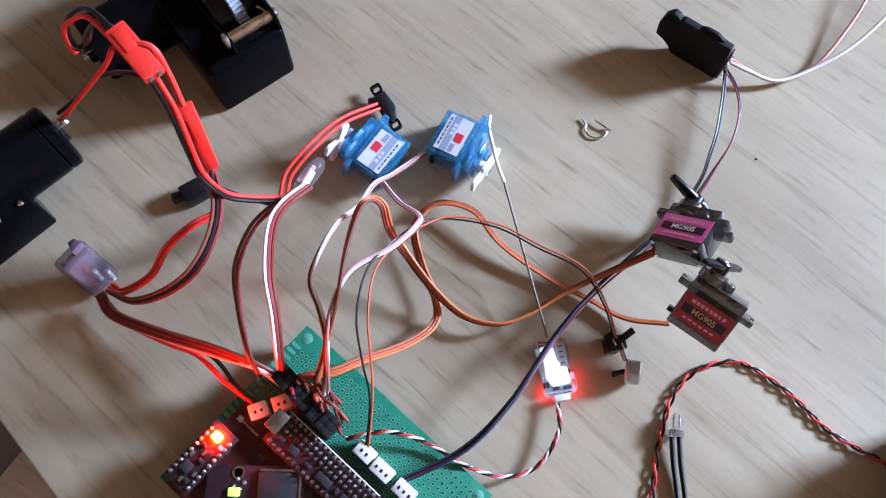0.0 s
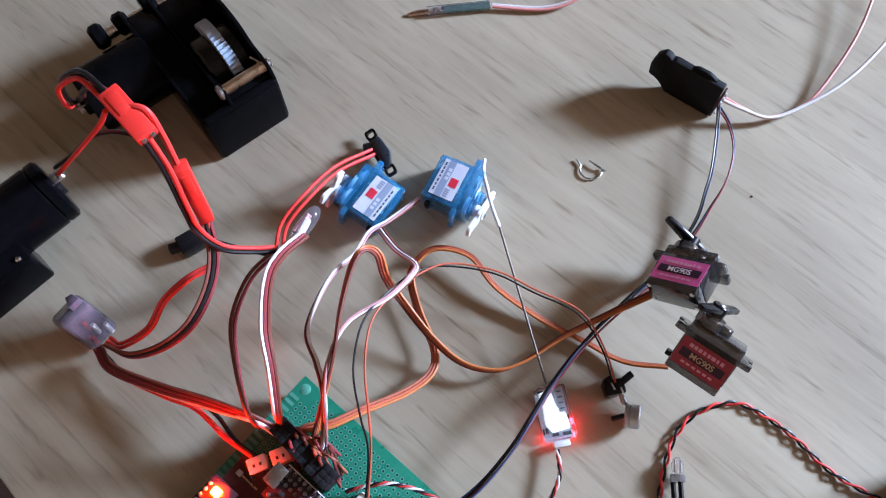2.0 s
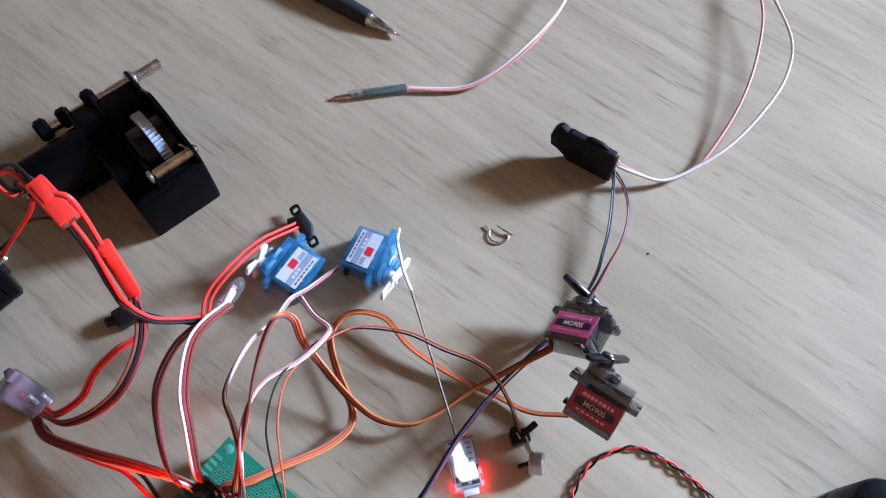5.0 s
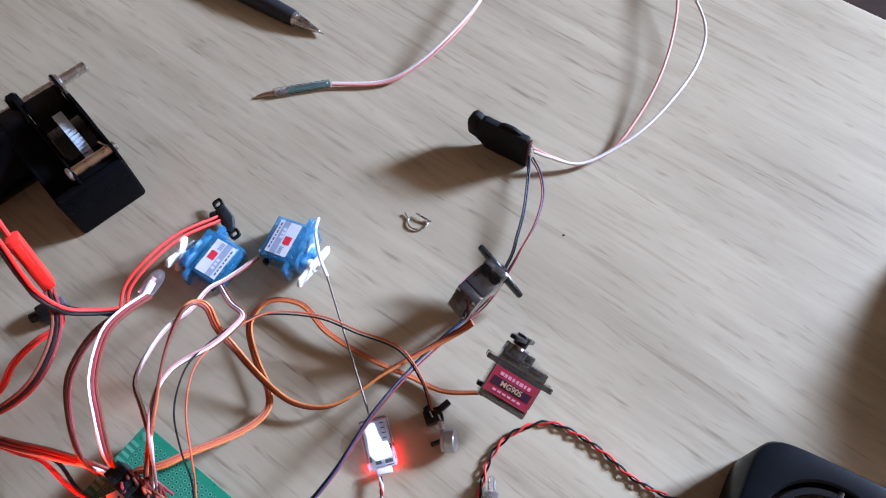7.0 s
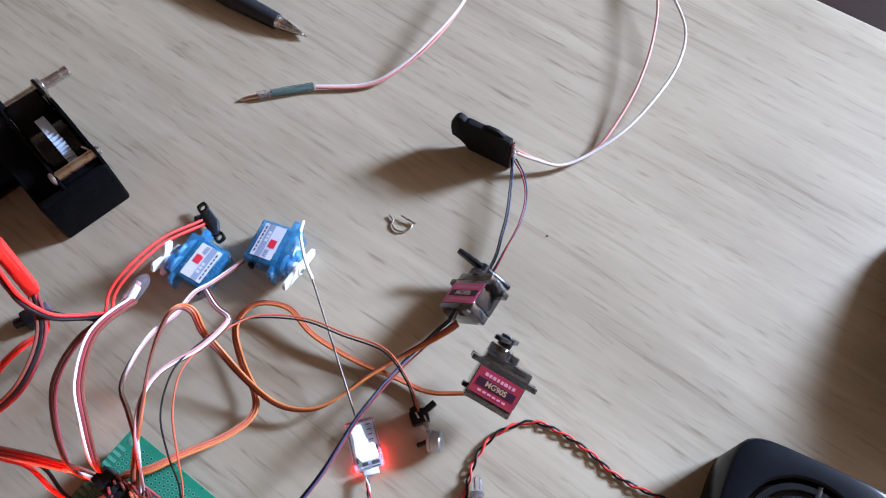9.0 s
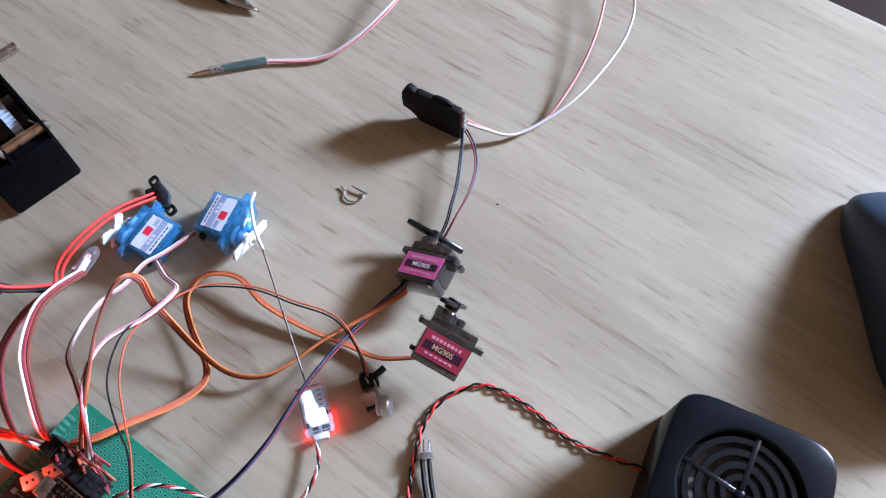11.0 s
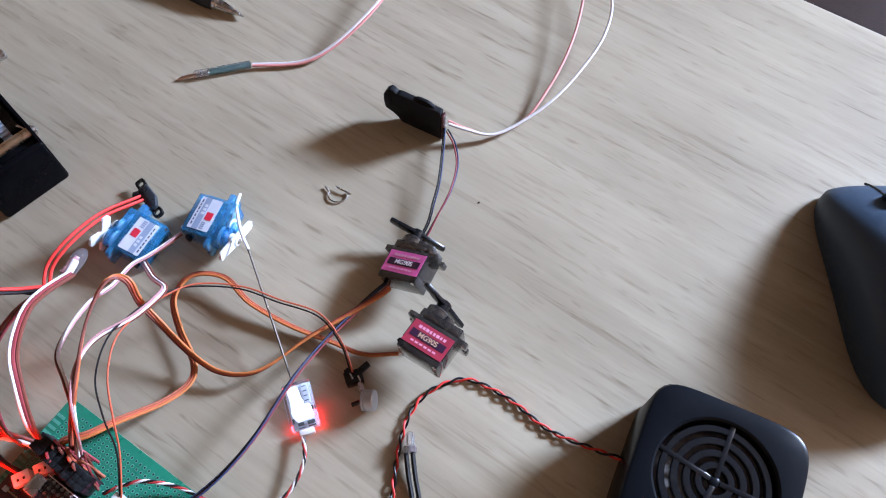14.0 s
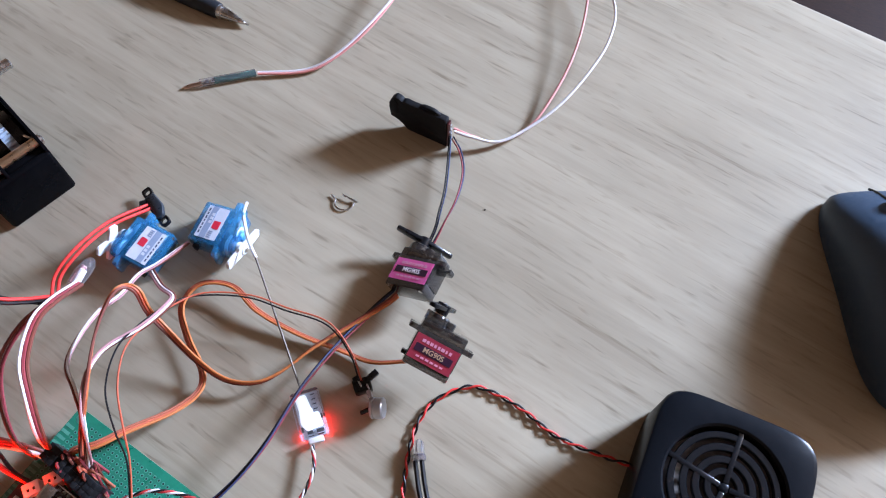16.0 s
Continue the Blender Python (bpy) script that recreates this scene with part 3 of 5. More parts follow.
def build_gear_motor():
    g = thing("gear_motor", "black electric motor with an open steel gearbox and grey gear", "gear motor", axes_pose((-164.5, 324, 0), (0.77, 0.64, 0), (0, 0, 1)) @ Matrix.Diagonal((1, 0.955, 1, 1)))
    side = Matrix(((0, 0, 1, 0), (1, 0, 0, 0), (0, 1, 0, 0), (0, 0, 0, 1)))   # outline (depth, height) stood upright across x
    tall = rounded([(0, 0), (0, 31), (3, 40), (11, 41), (17, 41), (23, 46), (33, 48.5), (43, 47), (51, 40), (60, 34), (72, 32), (80, 30), (84, 22), (78, 12), (62, 0)], 4, 3)
    lug = rounded([(0, 0), (0, 31), (3, 39), (10, 40), (14, 33), (34, 32), (62, 32), (80, 30), (84, 22), (78, 12), (62, 0)], 3, 3)
    low = rounded([(0, 0), (0, 24), (6, 29), (34, 30), (62, 32), (80, 30), (84, 22), (78, 12), (62, 0)], 4, 3)
    for nm, x, o in (("side_plate", 17, tall), ("inner_plate", -5, lug), ("side_plate", -19, low)):
        bm = bmesh.new()
        add_prism(bm, o, x, x + 1.8, 0.4, side)
        part(nm, bm, BLACKMETAL, g)
    bm = bmesh.new()
    add_box(bm, (-0.1, 1.6, 16.4), (38.0, 4.8, 32.8), 2.2, seg=4)
    part("front_web", bm, BLACKMETAL, g)
    bm = bmesh.new()
    add_prism(bm, rounded([(3, 0.6), (3, 28), (34, 30), (62, 31), (78, 27), (80, 20), (76, 12), (62, 0.6)], 3, 3), -17.6, -5.2, 0.4, side)
    part("gear_case", bm, BLACKMETAL, g)
    bm = bmesh.new()
    add_prism(bm, rounded([(3, 0.6), (3, 33), (12, 34), (17, 29), (44, 29), (60, 29), (76, 27), (74, 10), (62, 0.6)], 3, 3), -3, 16.8, 0.4, side)
    part("gear_case", bm, BLACKMETAL, g)
    bm = bmesh.new()
    add_prism(bm, rounded([(46, 12), (50, 28), (64, 28), (74, 24), (74, 14)], 3, 3), -3, 16.8, 0.4, side)
    part("cross_block", bm, BLACKMETAL, g)
    bm = bmesh.new()
    teeth = []
    for i in range(112):
        a = 2 * math.pi * i / 112
        r = 21.4 if i % 2 else 19.8
        teeth.append((31 + r * math.cos(a), 20.8 + r * math.sin(a)))
    add_prism(bm, teeth, 5.2, 10.2, 0.0, side)
    part("gear", bm, GEAR, g, "grey nylon spur gear with fine teeth", smooth=False)
    bm = bmesh.new()
    add_rod(bm, (-2.5, 31, 20), (16.5, 31, 20), 16.5, 32, edge=1.0)
    part("gear_drum", bm, BLACK, g)
    bm = bmesh.new()
    add_rod(bm, (-4, 6.5, 37), (17.2, 6.5, 37), 2.6)
    part("spacer", bm, BRASS, g, "brass spacer rod")
    bm = bmesh.new()
    add_lathe(bm, (-6.6, 6.5, 37), (1, 0, 0), [(0, 2.6), (0.8, 3.6), (1.8, 3.6), (2.4, 2.6)], 18)
    part("spacer_nut", bm, SOLDER, g)
    # Thin bright bar added in place of a small glint beside the spacer.
    bm = bmesh.new()
    add_box(bm, (15.4, 10.4, 38.4), (1.2, 5.6, 1.0), 0.3, 20)
    part("glint_bar", bm, STEEL, g)
    bm = bmesh.new()
    add_lathe(bm, (16.4, 78, 23), (1, 0, 0), [(0, 4.4), (0.6, 5.0), (4.0, 5.0), (4.6, 4.2)], 24)
    part("shaft_bearing", bm, STEEL, g)
    bm = bmesh.new()
    add_rod(bm, (-34, 78, 23), (36, 78, 23), 3.0, edge=0.5)
    part("output_shaft", bm, STEEL, g, "bright steel output shaft")
    for x, r in ((-35, 6.2), (-23, 5.6), (-8, 7)):
        bm = bmesh.new()
        add_rod(bm, (x, 79, 23.5), (x + 7, 79, 23.5), r, 18, edge=1.6)
        part("collar", bm, BLACKMETAL, g)
    for x, y, z in ((18.9, 6.5, 37), (18.9, 78, 14), (18.9, 16, 26)):
        bm = bmesh.new()
        add_lathe(bm, (x, y, z), (1, 0, 0), [(0, 2.6), (1.0, 2.5), (1.7, 1.6)], 14)
        part("screw", bm, STEEL, g)
    bm = bmesh.new()
    add_lathe(bm, (-17, 55, 16.5), (-1, 0, 0), [(0, 15), (1, 16), (34, 16), (36, 15.2), (36.5, 11), (36.6, 5), (38.5, 4.8), (39, 4)], 40)
    part("motor_can", bm, BLACKMETAL, g, "black cylindrical motor can")
    for z in (9, 24):
        bm = bmesh.new()
        add_box(bm, (-56, 55 - (z - 16) * 0.6, z), (5, 2.6, 1.0), 0.2)
        part("terminal", bm, SOLDER, g)
    for x, y in ((-46, 59), (-50, 51)):
        bm = bmesh.new()
        add_lathe(bm, (x, y, 29.2), (0, 0, 1), [(0, 1.5), (1.0, 1.4), (1.4, 0.8)], 12)
        part("screw", bm, STEEL, g)


def build_second_motor():
    g = thing("gear_motor", "black electric motor lying beside its black gear housing", "gear motor", axes_pose((-245, 289, 0), (-0.69, -0.72, 0), (0, 0, 1)))
    bm = bmesh.new()
    add_lathe(bm, (0, 0, 15.5), (1, 0, 0), [(0, 10), (0.4, 13.5), (1.6, 15), (5.6, 15), (6.0, 14.5), (6.6, 14.5), (7.0, 15), (38, 15), (39, 14)], 40)
    part("motor_can", bm, BLACKMETAL, g)
    bm = bmesh.new()
    add_lathe(bm, (-1.6, 0, 15.5), (1, 0, 0), [(0, 4.2), (1.8, 4.6)], 20)
    part("bearing_boss", bm, BLACK, g)
    for y in (-6, 6):
        bm = bmesh.new()
        add_box(bm, (-2.6, y * 0.5, 22 + y * 0.4), (5.4, 2.8, 1.2), 0.3)
        add_lathe(bm, (-4.0, y * 0.5, 22 + y * 0.4), (0, 0, 1), [(-1.2, 0.8), (0.4, 1.9), (1.6, 1.0)], 10)
        part("terminal", bm, SOLDER, g)
    bm = bmesh.new()
    o = rounded([(26.5, 10), (26.5, 24), (110, 25), (110, -10), (42, -10), (38, 10)], 1.5, 3)
    add_prism(bm, o, 0, 22, 1.0)
    part("gear_housing", bm, BLACKMETAL, g)
    bm = bmesh.new()
    add_prism(bm, rounded([(40, -18), (110, -18), (110, 6), (40, 6)], 4, 3), 0, 33, 1.2)
    part("gear_plate", bm, BLACKMETAL, g)
    for x, y, z in ((31, 20.5, 22), (42, 21, 22), (60, 16, 22)):
        bm = bmesh.new()
        add_lathe(bm, (x, y, z), (0, 0, 1), [(-0.5, 1.5), (0.5, 1.4), (1.0, 0.7)], 14)
        part("screw", bm, STEEL, g)


build_gear_motor()
build_second_motor()


def build_pen():
    p, q = Vector((-175, 519, 6.2)), Vector((-59, 439, 2.2))
    m = axes_pose(p, (0, 0, 1), q - p)
    g = thing("pen", "dark grey retractable ballpoint pen with a black rubber grip", "pen", m)
    n = (q - p).length
    for nm, mat, prof in (("push_button", BLACK, [(0, 2.4), (1.0, 3.4), (9, 3.5)]), ("barrel", PENGREY, [(8.5, 4.6), (9.2, 5.2), (40, 5.6), (76, 5.3)]),
                          ("grip", PENRUBBER, [(75.5, 5.5), (77, 5.9), (84, 6.1), (100, 5.7), (118, 5.0), (120, 4.6)]),
                          ("tip_cone", STEEL, [(119.6, 4.4), (121, 4.3), (122, 3.7), (123, 4.0), (124.2, 3.5), (125.4, 3.7), (n - 6, 1.6), (n - 2.6, 1.0), (n - 2.2, 0.6), (n, 0.45)])):
        bm = bmesh.new()
        add_lathe(bm, (0, 0, 0), (0, 0, 1), prof, 24)
        part(nm, bm, mat, g)
    bm = bmesh.new()
    add_box(bm, (6.6, 0, 28), (1.5, 4.2, 40), 0.6)
    add_box(bm, (5.6, 0, 10), (2.6, 4.2, 4), 0.6)
    part("clip", bm, PENCLIP, g)
    bm = bmesh.new()
    add_lathe(bm, (0, 0, 57), (0, 0, 1), [(0, 5.7), (0.4, 5.9), (18, 5.7), (18.4, 5.4)], 24)
    part("window_band", bm, PENBAND, g)
    bm = bmesh.new()
    add_lathe(bm, (6.2, 0, 48), (1, 0, 0), [(0, 1.6), (0.8, 1.5), (1.2, 0.6)], 12)
    part("rivet", bm, STEEL, g)


build_pen()


def build_probe():
    g = thing("temperature_probe", "tiny green sensor board sealed in clear shrink tube", "sensor", axes_pose((-96, 396, 1.6), (43, 6.5, 1), (0, 0, 1)))
    bm = bmesh.new()
    add_box(bm, (26, 0, 0.4), (33, 5.0, 2.6), 1.0)
    part("shrink_tube", bm, CLEARFILM, g)
    bm = bmesh.new()
    add_box(bm, (30, 0, 0.3), (24, 3.8, 0.9), 0.2)
    part("circuit_board", bm, GREENPROBE, g)
    for x in (14, 17.5):
        bm = bmesh.new()
        add_box(bm, (x, 0, 1.0), (2.0, 2.4, 0.9), 0.2)
        part("component", bm, SOLDER, g)
    bm = bmesh.new()
    add_sweep(bm, [Vector((11, 0.8, 0)), Vector((5, 1.0, -0.3)), Vector((0, 0, -0.8))], 0.6)
    part("lead", bm, COPPER, g)
    bm = bmesh.new()
    add_sweep(bm, [Vector((11, -0.8, 0)), Vector((5, -0.6, -0.3)), Vector((0.5, -0.6, -0.8))], 0.6)
    part("lead", bm, COPPER, g)


build_probe()


def build_module():
    """The small black sensor standing on its long edge."""
    m = axes_pose((41.6, 350.8, 0), (0.835, -0.55, 0), (0, 0, 1))
    g = thing("sensor_module", "small black shrink-wrapped module standing on its edge", "sensor", m)
    bm = bmesh.new()
    outline = rounded([(-11.5, 0), (-14, 3.2), (-17.5, 5.8), (-22, 7.2), (-22.8, 15), (-21, 22.4), (-18.4, 25.4), (-15.4, 24.6), (-14.2, 23.2), (-12.6, 24.2), (12.6, 23.6), (13.2, 1.0), (12.6, 0)], 0.7, 3)
    add_prism(bm, outline, -1.9, 1.9, 0.5, pose(0, 0, 0, 90, 0, 0))
    part("body", bm, BLACKMATT, g)
    bm = bmesh.new()
    add_prism(bm, rounded([(-21.8, 11), (-22.2, 20), (-18.6, 24.2), (-16.4, 20), (-17, 11)], 1.4, 3), -2.5, 2.5, 0.5, pose(0, 0, 0, 90, 0, 0))
    part("flared_end", bm, BLACKMATT, g)
    bm = bmesh.new()
    add_prism(bm, rounded([(-5, 23.6), (-2, 25.8), (4, 26), (9, 23.6)], 1.2, 3), -1.6, 0.4, 0.4, pose(0, 0, 0, 90, 0, 0))
    part("wrap_fold", bm, BLACKMATT, g)
    bm = bmesh.new()
    add_box(bm, (13.6, 0, 11.0), (1.2, 3.6, 21), 0.4)
    part("solder_edge", bm, REDPCB, g)
    for z in (3, 7, 11, 15, 18.5):
        bm = bmesh.new()
        add_lathe(bm, (14.4, 0, z), (1, 0, 0), [(0, 1.1), (0.6, 0.9), (0.9, 0.4)], 8)
        part("solder_joint", bm, SOLDER, g)


build_module()


def build_ring():
    g = thing("wire_clip", "small bent silver wire clip lying on the table", "clip", mmpose(-6.5, 311, 0.7))
    path = [Vector((5.2 * math.cos(radians(a)), 4.6 * math.sin(radians(a)), 0.2)) for a in range(150, 385, 12)]
    bm = bmesh.new()
    add_sweep(bm, [Vector((-6.6, 5.6, 0.3)), Vector((-5.6, 4.0, 0.2))] + path, 0.45)
    part("loop", bm, STEEL, g)
    bm = bmesh.new()
    add_sweep(bm, [Vector((-0.6, 4.6, 1.0)), Vector((2.4, 2.2, 1.0)), Vector((6.8, -0.6, 0.6))], 0.5)
    part("bar", bm, STEEL, g)


build_ring()


def build_speaker():
    """Square black housing with a round ringed grille."""
    g = thing("speaker", "square black speaker with a round ringed grille", "speaker", mmpose(147, 143, 0, 0, 0, -29.5))
    half, top, n = 35.0, 32, 96
    bm = bmesh.new()

    def square(a, h, r):
        c, s = math.cos(a), math.sin(a)
        p = 5.6
        k = (abs(c) ** p + abs(s) ** p) ** (-1 / p)
        return h * c * k, h * s * k

    rows = []
    for h, z in ((half - 1, 0), (half, 1), (half, top - 2.2), (half - 0.7, top - 0.7), (half - 2.2, top)):
        rows.append([bm.verts.new((square(2 * math.pi * i / n, h, 0)[0] * K, square(2 * math.pi * i / n, h, 0)[1] * K, z * K)) for i in range(n)])
    for r, z in ((26.6, top), (25.6, top - 0.8), (25.2, top - 3), (25.0, top - 14)):
        rows.append([bm.verts.new((r * math.cos(2 * math.pi * i / n) * K, r * math.sin(2 * math.pi * i / n) * K, z * K)) for i in range(n)])
    for a, b in zip(rows, rows[1:]):
        for i in range(n):
            bm.faces.new((a[i], a[(i + 1) % n], b[(i + 1) % n], b[i]))
    bm.faces.new(rows[0][::-1])
    part("housing", bm, FANBLACK, g)
    bm = bmesh.new()
    add_lathe(bm, (0, 0, top - 14), (0, 0, 1), [(0.05, 24.9), (2, 24.6), (4.5, 21), (2.5, 12), (1.2, 7.5), (4.2, 6.8), (5.6, 4), (6, 0.6)], 64)
    part("cone", bm, CONE, g)
    for r, w in ((22.2, 1.5), (17.0, 1.6), (11.8, 1.6), (6.8, 1.5)):
        bm = bmesh.new()
        rr = []
        for dr, dz in ((-w + 0.3, -3.4), (-w, -0.5), (-w + 0.35, 0.0), (w - 0.35, 0.0), (w, -0.5), (w - 0.3, -3.4)):
            rr.append([bm.verts.new(((r + dr) * math.cos(2 * math.pi * i / 72) * K, (r + dr) * math.sin(2 * math.pi * i / 72) * K, (top - 1.6 + dz) * K)) for i in range(72)])
        for k in range(6):
            p, q = rr[k], rr[(k + 1) % 6]
            for i in range(72):
                bm.faces.new((p[i], p[(i + 1) % 72], q[(i + 1) % 72], q[i]))
        part("grille_ring", bm, GRILLE, g)
    bm = bmesh.new()
    add_lathe(bm, (0, 0, top - 3.8), (0, 0, 1), [(0, 2.4), (1.7, 2.4), (2.2, 1.6)], 20)
    part("grille_hub", bm, FANBLACK, g)
    for a in (-1, 87, 169, 259):
        bm = bmesh.new()
        add_box(bm, (13.8, 0, top - 2.5), (23.4, 2.4, 2.2), 0.4, m=pose(0, 0, 0, 0, 0, a))
        part("grille_spoke", bm, GRILLE, g)


build_speaker()


def build_mouse():
    g = thing("computer_mouse", "slate-blue computer mouse with two buttons and a wheel", "computer mouse", mmpose(269, 239, 0, 0, 0, -5))

    def shell(x0, x1, grow=0.0):
        bm = bmesh.new()
        ny, nx = 26, 20
        rows = []
        for j in range(ny + 1):
            v = j / ny
            y = -74 + 126 * v
            w = 31.5 * (1 - abs(2 * v - 1) ** (5 if v > 0.5 else 3.3)) ** 0.38 * (1 - 0.10 * math.sin(math.pi * v) + 0.04 * v)
            h = 15 + 26 * math.sin(math.pi * min(1, (v * 0.86 + 0.14)) ** 1.0) ** 0.9
            h *= ((1 - abs(2 * v - 1) ** 5) ** 0.35 if 0 < v < 1 else 0.05) * (1 - 0.3 * max(0, (v - 0.6) / 0.4))
            row = []
            for i in range(nx + 1):
                u = x0 + (x1 - x0) * i / nx
                x = w * math.copysign(abs(math.sin(u * math.pi / 2)) ** 0.9, u)
                z = 2 + h * max(math.cos(u * math.pi / 2), 0) ** 0.55 + grow
                row.append(bm.verts.new((x * K, y * K, z * K)))
            rows.append(row)
        return bm, rows

    bm, rows = shell(-1, 1)
    for a, b in zip(rows, rows[1:]):
        for i in range(len(a) - 1):
            bm.faces.new((a[i], a[i + 1], b[i + 1], b[i]))
    lo = [bm.verts.new((v.co.x * 0.97, v.co.y * 0.98, 0)) for v in [r[0] for r in rows] + [r[-1] for r in rows[::-1]]]
    edge = [r[0] for r in rows] + [r[-1] for r in rows[::-1]]
    for i in range(len(edge)):
        k = (i + 1) % len(edge)
        bm.faces.new((edge[i], edge[k], lo[k], lo[i]))
    bm.faces.new(lo)
    part("shell", bm, MOUSEBLUE, g)
    bm = bmesh.new()
    pts = []
    for v in (0.99, 0.95, 0.9, 0.84, 0.78, 0.72, 0.66, 0.6):
        h = 15 + 26 * math.sin(math.pi * min(1, (v * 0.86 + 0.14))) ** 0.9
        h *= (1 - abs(2 * v - 1) ** 5) ** 0.35 * (1 - 0.3 * max(0, (v - 0.6) / 0.4))
        pts.append(Vector((0, -74 + 126 * v, 2 + h)))
    add_sweep(bm, pts, 0.7, 6)
    part("button_gap", bm, BLACK, g)
    bm = bmesh.new()
    add_lathe(bm, (-3.2, 27, 23), (1, 0, 0), [(0, 7.4), (1, 8.2), (5.4, 8.2), (6.4, 7.4)], 24)
    part("scroll_wheel", bm, BLACK, g)


build_mouse()


def build_perfboard():
    base = mmpose(-130, 209, 9.4, 0, 0, -39.2)
    g = thing("perforated_board", "green perforated prototyping board carrying modules and connectors", "circuit board", base)
    L, Wd = 100, 80
    bm = bmesh.new()
    add_prism(bm, [(0, 0), (0, -Wd), (L, -Wd), (L, 0)], 0, 1.6, 0.15)
    part("board", bm, GREENPCB, g)
    for x, y in ((4, -4), (L - 4, -4), (4, -Wd + 4), (L - 4, -Wd + 4)):
        bm = bmesh.new()
        add_lathe(bm, (x, y, -9.4), (0, 0, 1), [(0, 2.4), (9.4, 2.4)], 12)
        part("standoff", bm, BLACK, g)
        bm = bmesh.new()
        add_lathe(bm, (x, y, 1.6), (0, 0, 1), [(0, 2.3), (0.06, 2.2)], 20)
        part("mounting_hole_pad", bm, PADTIN, g)
    pads, holes = bmesh.new(), bmesh.new()
    nx, ny = int((L - 7) / 2.54), int((Wd - 9) / 2.54)
    for i in range(nx):
        for j in range(ny):
            x, y = 6.5 + 2.54 * i, -4.6 - 2.54 * j
            if (x < 10 and y > -9):
                continue
            for bm, r, z in ((pads, 0.92, 1.64), (holes, 0.46, 1.69)):
                bm.faces.new([bm.verts.new(((x + r * math.cos(k * math.pi / 4)) * K, (y + r * math.sin(k * math.pi / 4)) * K, z * K)) for k in range(8)])
    tagged(part("solder_pad_grid", pads, PADTIN, g, smooth=False), "rows of tinned solder pads", kind="stuff")
    tagged(part("drill_hole_grid", holes, HOLEDARK, g, smooth=False), "rows of drilled holes", kind="stuff")
    for k in range(22):
        bm = bmesh.new()
        add_box(bm, (2.6, -9 - 2.9 * k, 1.66), (4.4, 1.5, 0.1))
        part("edge_finger", bm, PADTIN, g)


    # modules: each a thing of its own standing on the board
    def module(name, label, c, size, mat, rz=0.0, lift=7.0):
        t = thing(name, label, "circuit board", base @ mmpose(c[0], c[1], 1.7, 0, 0, rz))
        bm = bmesh.new()
        add_box(bm, (0, 0, lift + 0.8), (*size, 1.6), 0.15)
        part("board", bm, mat, t)
        return t

    def pin_rows(t, length, ys, z, x0=None, tall=3.0):
        n = int(length / 2.54)
        for y in ys:
            bm = bmesh.new()
            add_box(bm, (0, y, z / 2 - 0.1), (n * 2.54, 2.4, z - 0.4), 0.2)
            part("header_strip", bm, CHIP, t)
            for i in range(n):
                bm = bmesh.new()
                x = (i - (n - 1) / 2) * 2.54
                add_lathe(bm, (x, y, z + 1.4), (0, 0, 1), [(0, 0.95), (0.5, 0.9), (1.3, 0.5), (tall - 1.2, 0.35)], 7)
                part("solder_pin", bm, SOLDER, t)

    t = module("carrier_board", "dark red-brown carrier board crowded with parts", (35.5, -58, 0), (62, 42), REDPCB, 0, 2.2)
    for k in range(40):
        bm = bmesh.new()
        x, y = -29 + 58 * random.random(), -19 + 38 * random.random()
        add_box(bm, (x, y, 4.2), (1.0 + 2.4 * random.random(), 1.0 + 1.6 * random.random(), 1.0 + 0.8 * random.random()), 0.2)
        part("component", bm, random.choice((CHIP, SOLDER, CHIP, COPPER)), t)
    for x, y, w in ((-22, 14, 9), (-14, -4, 12), (6, 16, 14), (20, -12, 10)):
        bm = bmesh.new()
        add_box(bm, (x, y, 3.85), (w, 0.7, 0.12))
        part("trace", bm, COPPER, t)
    t = module("controller_board", "dark controller module with rows of bright soldered pins", (45, -36, 0), (48, 15), DARKPCB, 0, 7.5)
    pin_rows(t, 46, (-5.9, 0.8, 3.35, 5.9), 7.5)
    bm = bmesh.new()
    add_box(bm, (0, 7.1, 9.4), (47, 0.5, 0.3), 0.1)
    part("edge_print", bm, WHITEPLASTIC, t)
    for x, y, w, d in ((4, -2.6, 7, 3.0), (-12, -2.4, 4, 2.8), (15, -2.6, 5, 3.0), (-4, -2.8, 3, 1.4), (-18, -2.4, 2.4, 1.6), (10.4, -2.2, 1.6, 2.2)):
        bm = bmesh.new()
        add_box(bm, (x, y, 9.9), (w, d, 1.4), 0.2)
        part("chip", bm, CHIP, t)
    bm = bmesh.new()
    add_box(bm, (-24, 1.2, 10.4), (6, 8.6, 2.8), 0.5)
    part("usb_socket", bm, STEEL, t)

    t = module("serial_board", "small dark module with a lit red indicator", (8.5, -63, 0), (12, 27), DARKPCB, 0, 7.0)
    for y in (-11, -8.4, -5.8, -3.2, -0.6, 2.0, 4.6, 7.2, 9.8):
        for x in (-4.8, 4.8):
            bm = bmesh.new()
            add_lathe(bm, (x, y, 8.5), (0, 0, 1), [(0, 1.0), (0.6, 0.9), (1.3, 0.4)], 7)
            part("solder_pin", bm, SOLDER, t)
            bm = bmesh.new()
            add_rod(bm, (x, y, 0), (x, y, 7.0), 0.45, 6)
            part("pin", bm, SOLDER, t)
    for x, y, w, d in ((-1.2, -6, 4, 4), (1.5, -1, 2.2, 1.4), (-2, 3.8, 2, 1.2), (2, 3, 1.4, 2.2), (2.6, -9.5, 2, 1.6)):
        bm = bmesh.new()
        add_box(bm, (x, y, 9.3), (w, d, 1.2), 0.2)
        part("component", bm, CHIP, t)
